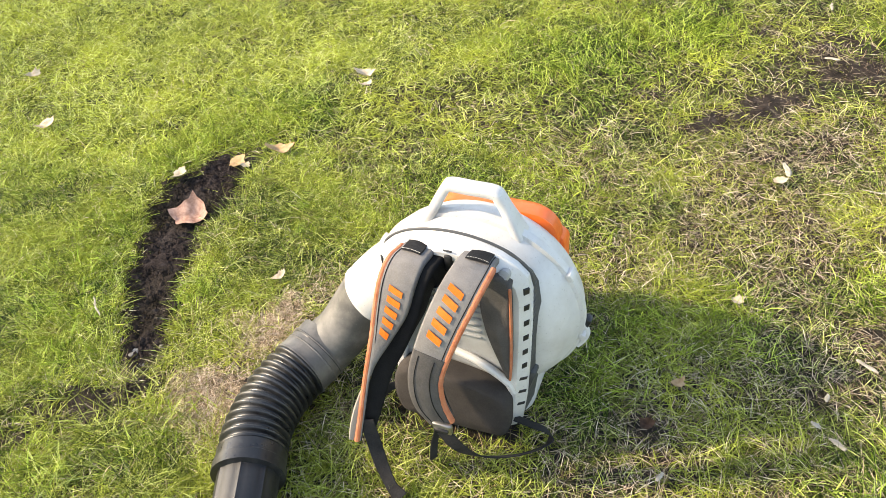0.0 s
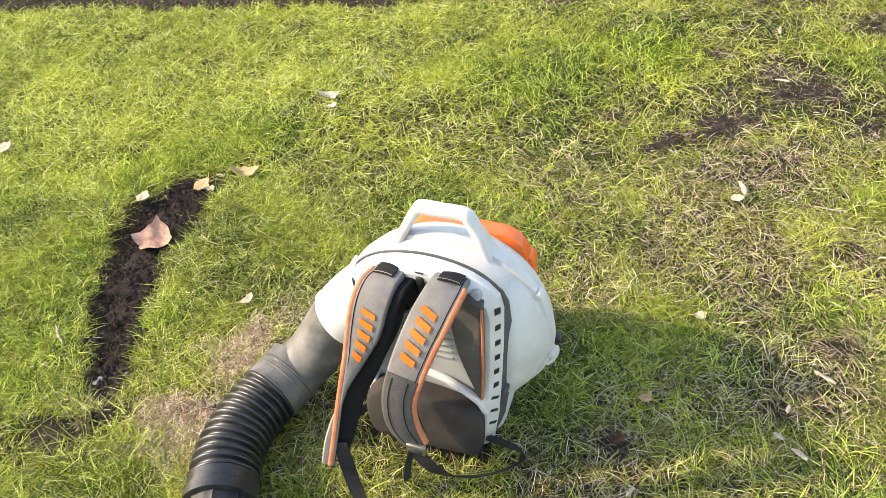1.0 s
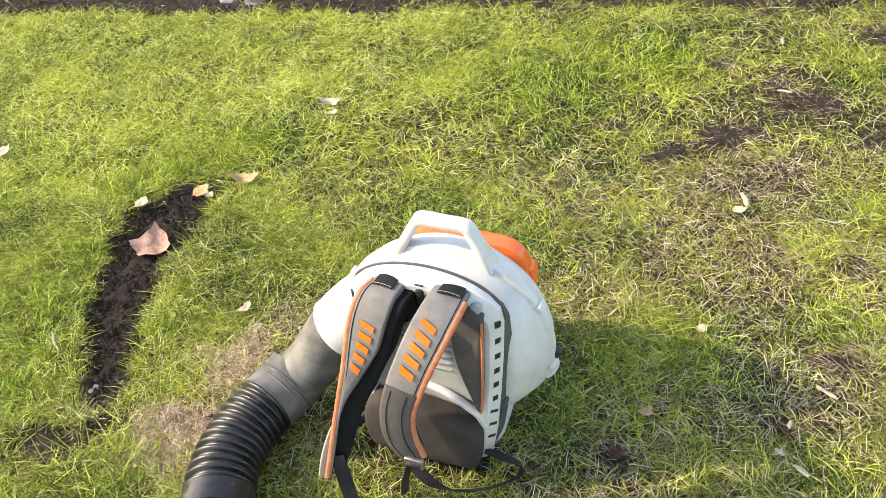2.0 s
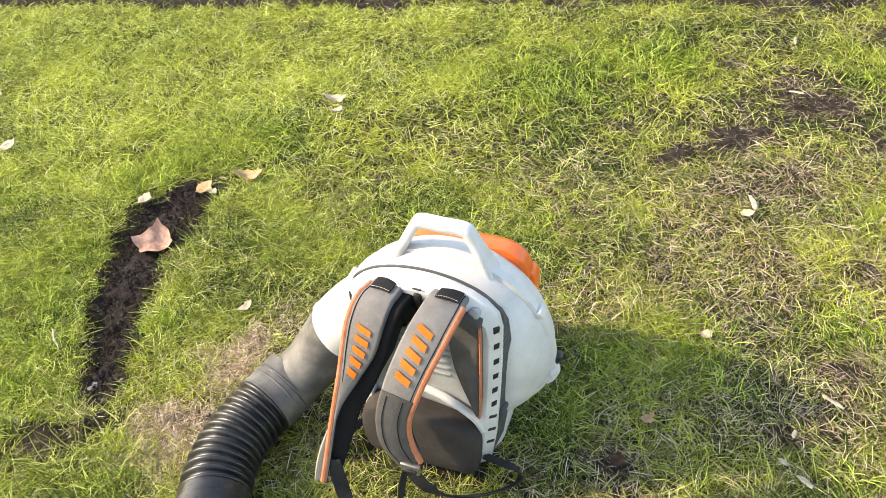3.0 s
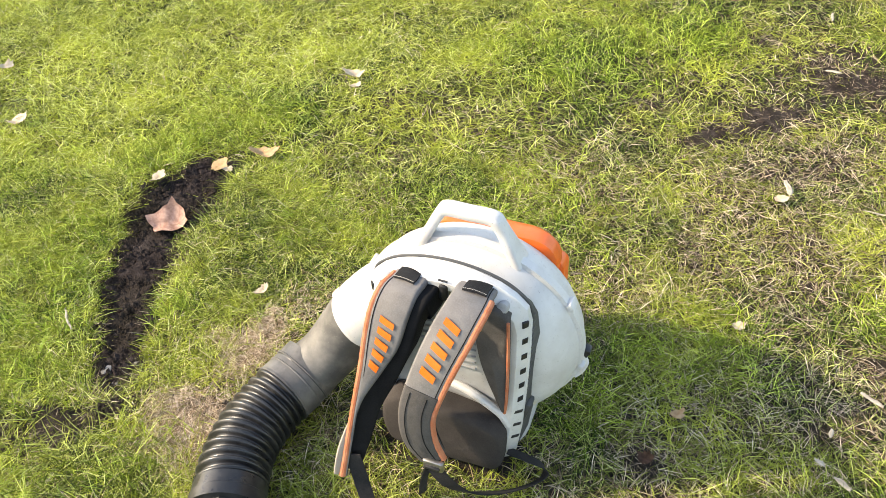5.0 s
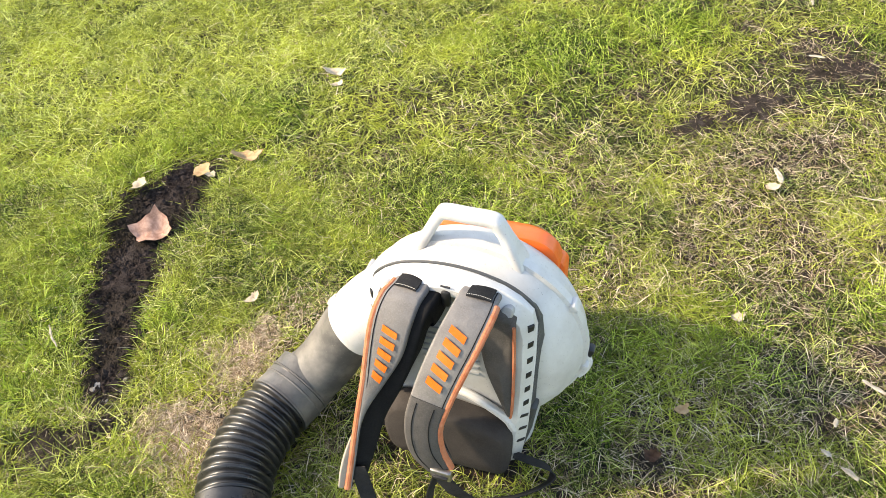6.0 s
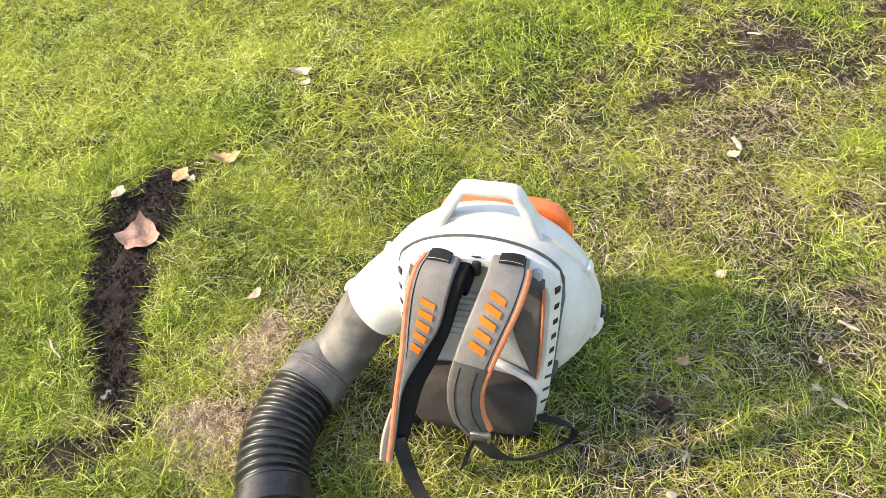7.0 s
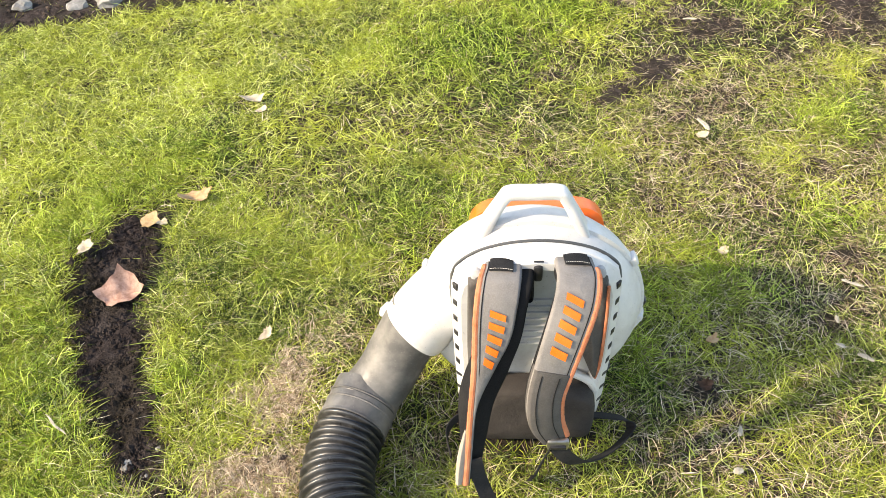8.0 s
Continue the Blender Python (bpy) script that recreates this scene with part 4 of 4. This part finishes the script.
# ---- leaves and litter on the lawn ----
def leaf(name, x, y, size, turn, mat, label, category="leaf", ragged=0.28, curl=0.45, stretch=1.4, lift=0.026, seed=0, square=False):
    r = random.Random(seed)
    bm = bmesh.new()
    n, rings = 22, 4
    rad = [1 + ragged * (r.random() - 0.5) * 2 * (1 if i % 2 else 0.3) for i in range(n)]
    if square:
        rad = [k * min(1.45, 1 / max(abs(math.cos(2 * math.pi * i / n + 0.3)), abs(math.sin(2 * math.pi * i / n + 0.3)))) * (0.78 if i == 13 else 1) for i, k in enumerate(rad)]
    ph, ph2 = r.uniform(0, 6), r.uniform(0, 6)
    layers = []
    for top in (1, 0):
        rows = []
        for k in range(1, rings + 1):
            f = k / rings
            row = []
            for i in range(n):
                a = 2 * math.pi * i / n
                q = f * (1 + (rad[i] - 1) * f)
                u, v = q * math.cos(a) * stretch, q * math.sin(a)
                z = curl * (0.9 * abs(0.5 * u + 0.8 * v + 0.1) + 0.35 * u * u + 0.35 * math.sin(3 * u + ph2) * math.sin(2.5 * v + ph)) - 0.25 * curl
                row.append(bm.verts.new((u * size / 2, v * size / 2, z * size / 2 + (0.0007 if top else -0.0007))))
            rows.append(row)
        mid = bm.verts.new((0, 0, curl * (0.35 * math.sin(ph2) * math.sin(ph) + 0.09 - 0.25) * size / 2 + (0.0007 if top else -0.0007)))
        for i in range(n):
            j = (i + 1) % n
            bm.faces.new((mid, rows[0][i], rows[0][j]))
            for a, b in zip(rows, rows[1:]):
                bm.faces.new((a[i], b[i], b[j], a[j]))
        layers.append(rows[-1])
    for i in range(n):
        j = (i + 1) % n
        bm.faces.new((layers[0][i], layers[0][j], layers[1][j], layers[1][i]))
    ob = part(name, bm, mat, None, "", 60)
    z = float(height(np.array([x]), np.array([y]))[0])
    ob.matrix_world = pose(x, y, z + lift, r.uniform(-12, 12), r.uniform(-12, 12), turn)
    return tagged(ob, label, category)


def twig(name, x, y, length, thick, turn, mat, label, category, group="", lift=0.025, seed=0, flat=0.4):
    r = random.Random(seed)
    bm = bmesh.new()
    n = 7
    path = [(length * (i / (n - 1) - 0.5), length * 0.025 * math.sin(i * 1.3 + seed), 0.002 * math.sin(i)) for i in range(n)]
    radii = [thick / 2 * (0.25 + 0.75 * math.sin(math.pi * (i + 0.7) / (n + 0.4)) + 0.2 * r.uniform(-1, 1)) for i in range(n)]
    tube(bm, path, radii, 5)
    bmesh.ops.scale(bm, vec=(1, 1, flat), verts=bm.verts)
    ob = part(name, bm, mat, None, "", 18)
    z = float(height(np.array([x]), np.array([y]))[0])
    ob.matrix_world = pose(x, y, z + lift, 0, r.uniform(-6, 6), turn)
    return tagged(ob, label, category, group)


def stone(name, x, y, size, seed, label, mat=None, group=""):
    r = random.Random(seed)
    bm = bmesh.new()
    bmesh.ops.create_icosphere(bm, subdivisions=2, radius=size / 2)
    for v in bm.verts:
        v.co *= 1 + 0.55 * noise.noise(v.co * (2.4 / size) + Vector((seed, 0, 0))) + 0.3 * noise.noise(v.co * (6 / size) + Vector((0, seed, 0)))
        v.co.z *= 0.62
    ob = part(name, bm, mat or STONE, None, "", 25)
    z = float(height(np.array([x]), np.array([y]))[0])
    ob.matrix_world = pose(x, y, z + size * 0.2, 0, 0, r.uniform(0, 360))
    return tagged(ob, label, "stone", group)


leaf("dry_leaf", -0.738, 1.645, 0.078, 52, LEAF_PINK, "large curled pinkish-brown dry leaf on bare soil", ragged=0.17, curl=0.6, stretch=1.2, lift=0.024, seed=4, square=True)
leaf("dry_leaf", -0.650, 1.875, 0.042, 20, LEAF_TAN, "small tan dry leaf at the edge of bare soil", ragged=0.15, curl=0.2, stretch=1.1, lift=0.022, seed=5, square=True)
leaf("dry_leaf", -0.528, 1.915, 0.05, -8, LEAF_TAN, "pointed tan dry leaf lying on the grass", ragged=0.2, stretch=1.7, seed=8)
leaf("dry_leaf", -0.812, 1.82, 0.034, 50, LEAF_PALE, "crumpled whitish leaf scrap beside bare soil", curl=0.5, stretch=1.5, seed=9)
leaf("dry_leaf", -0.30, 2.31, 0.046, -12, LEAF_PALE, "pale dry leaf lying in the grass", ragged=0.3, stretch=1.6, lift=0.03, seed=12)
leaf("dry_leaf", -0.287, 2.235, 0.026, 5, LEAF_PALE, "small pale leaf scrap in the grass", stretch=1.5, lift=0.026, seed=14)
leaf("dry_leaf", -0.444, 1.369, 0.021, 40, LEAF_PALE, "torn greyish leaf scrap lying in the grass", curl=0.5, stretch=1.8, seed=15)
leaf("dry_leaf", 0.616, 1.207, 0.019, -10, LEAF_PALE, "small cream leaf scrap in the grass", stretch=1.5, seed=17)
leaf("dry_leaf", -1.34, 2.15, 0.045, 10, LEAF_PALE, "pale grey leaf lying in the grass", stretch=1.6, lift=0.025, seed=21)
leaf("dry_leaf", -1.522, 2.493, 0.034, 55, LEAF_PALE, "cream dry leaf lying in the grass", stretch=1.8, lift=0.025, seed=22)
leaf("dry_leaf", 0.845, 1.62, 0.026, -20, LEAF_PALE, "cream leaf scrap beside a wood chip", stretch=1.3, seed=25, curl=0.15)
leaf("dry_leaf", 0.433, 0.988, 0.020, 15, LEAF_TAN, "small curled tan leaf in the grass", curl=0.6, stretch=1.6, seed=27)
leaf("dry_leaf", 0.351, 0.894, 0.026, 15, LEAF_BROWN, "crumpled dark brown leaf in the grass", curl=0.7, ragged=0.5, stretch=1.1, seed=29)
leaf("dry_leaf", -0.62, 1.85, 0.02, 15, LEAF_PALE, "tiny white scrap on bare soil", seed=30)
chips = "wood chips on the lawn"
twig("wood_chip", 0.873, 1.655, 0.066, 0.017, 82, WOOD, "bleached white wood chip in the grass", "wood chip", chips, seed=1)
twig("wood_chip", 0.817, 1.007, 0.046, 0.010, -52, WOOD, "slim bleached wood chip in the grass", "wood chip", chips, seed=2)
twig("wood_chip", 0.666, 0.873, 0.020, 0.011, -45, WOOD, "short bleached wood chip in the grass", "wood chip", chips, seed=3)
twig("wood_chip", 0.69, 0.83, 0.032, 0.014, -50, LEAF_PALE, "curled cream wood chip in the grass", "wood chip", chips, seed=4)
twig("wood_chip", 0.71, 0.935, 0.022, 0.008, 60, WOOD, "tiny bleached wood chip in the grass", "wood chip", chips, seed=5)
twig("wood_chip", 0.354, 0.784, 0.024, 0.009, 50, WOOD, "short bleached wood chip in the grass", "wood chip", chips, seed=6)
twig("wood_chip", -0.883, 1.303, 0.075, 0.006, -60, WOOD, "long dry pale stem in the grass", "wood chip", chips, seed=7)
twig("wood_chip", 1.07, 1.55, 0.08, 0.005, -28, WOOD, "thin dry pale stem in the grass", "wood chip", chips, seed=8)
twig("wood_chip", 1.327, 2.556, 0.05, 0.012, 70, WOOD, "bleached wood chip in the grass", "wood chip", chips, lift=0.025, seed=9)
twig("wood_chip", 1.20, 2.21, 0.045, 0.013, -30, WOOD, "bleached wood chip on bare soil", "wood chip", chips, lift=0.02, seed=10)
twig("wood_chip", 0.298, 0.715, 0.02, 0.014, 0, WOOD, "rounded pale wood chip in the grass", "wood chip", chips, seed=11)
stone("pebble", -0.729, 1.137, 0.026, 1, "pale pebble on the edge of bare soil")
stone("pebble", -0.765, 1.175, 0.026, 2, "flat cream pebble at the end of the bare strip")
stone("pebble", -0.70, 1.19, 0.016, 3, "small grey pebble on bare soil")
for k, (x, y, s) in enumerate(((-0.68, 3.265, 0.10), (-0.80, 3.30, 0.075), (-0.60, 3.285, 0.06), (-1.0, 3.39, 0.07), (-0.30, 3.22, 0.04), (-0.42, 3.25, 0.05))):
    stone("stone", x, y, s, 11 + k, "rough whitish stone in the mulch bed", None, "stones in the mulch bed")
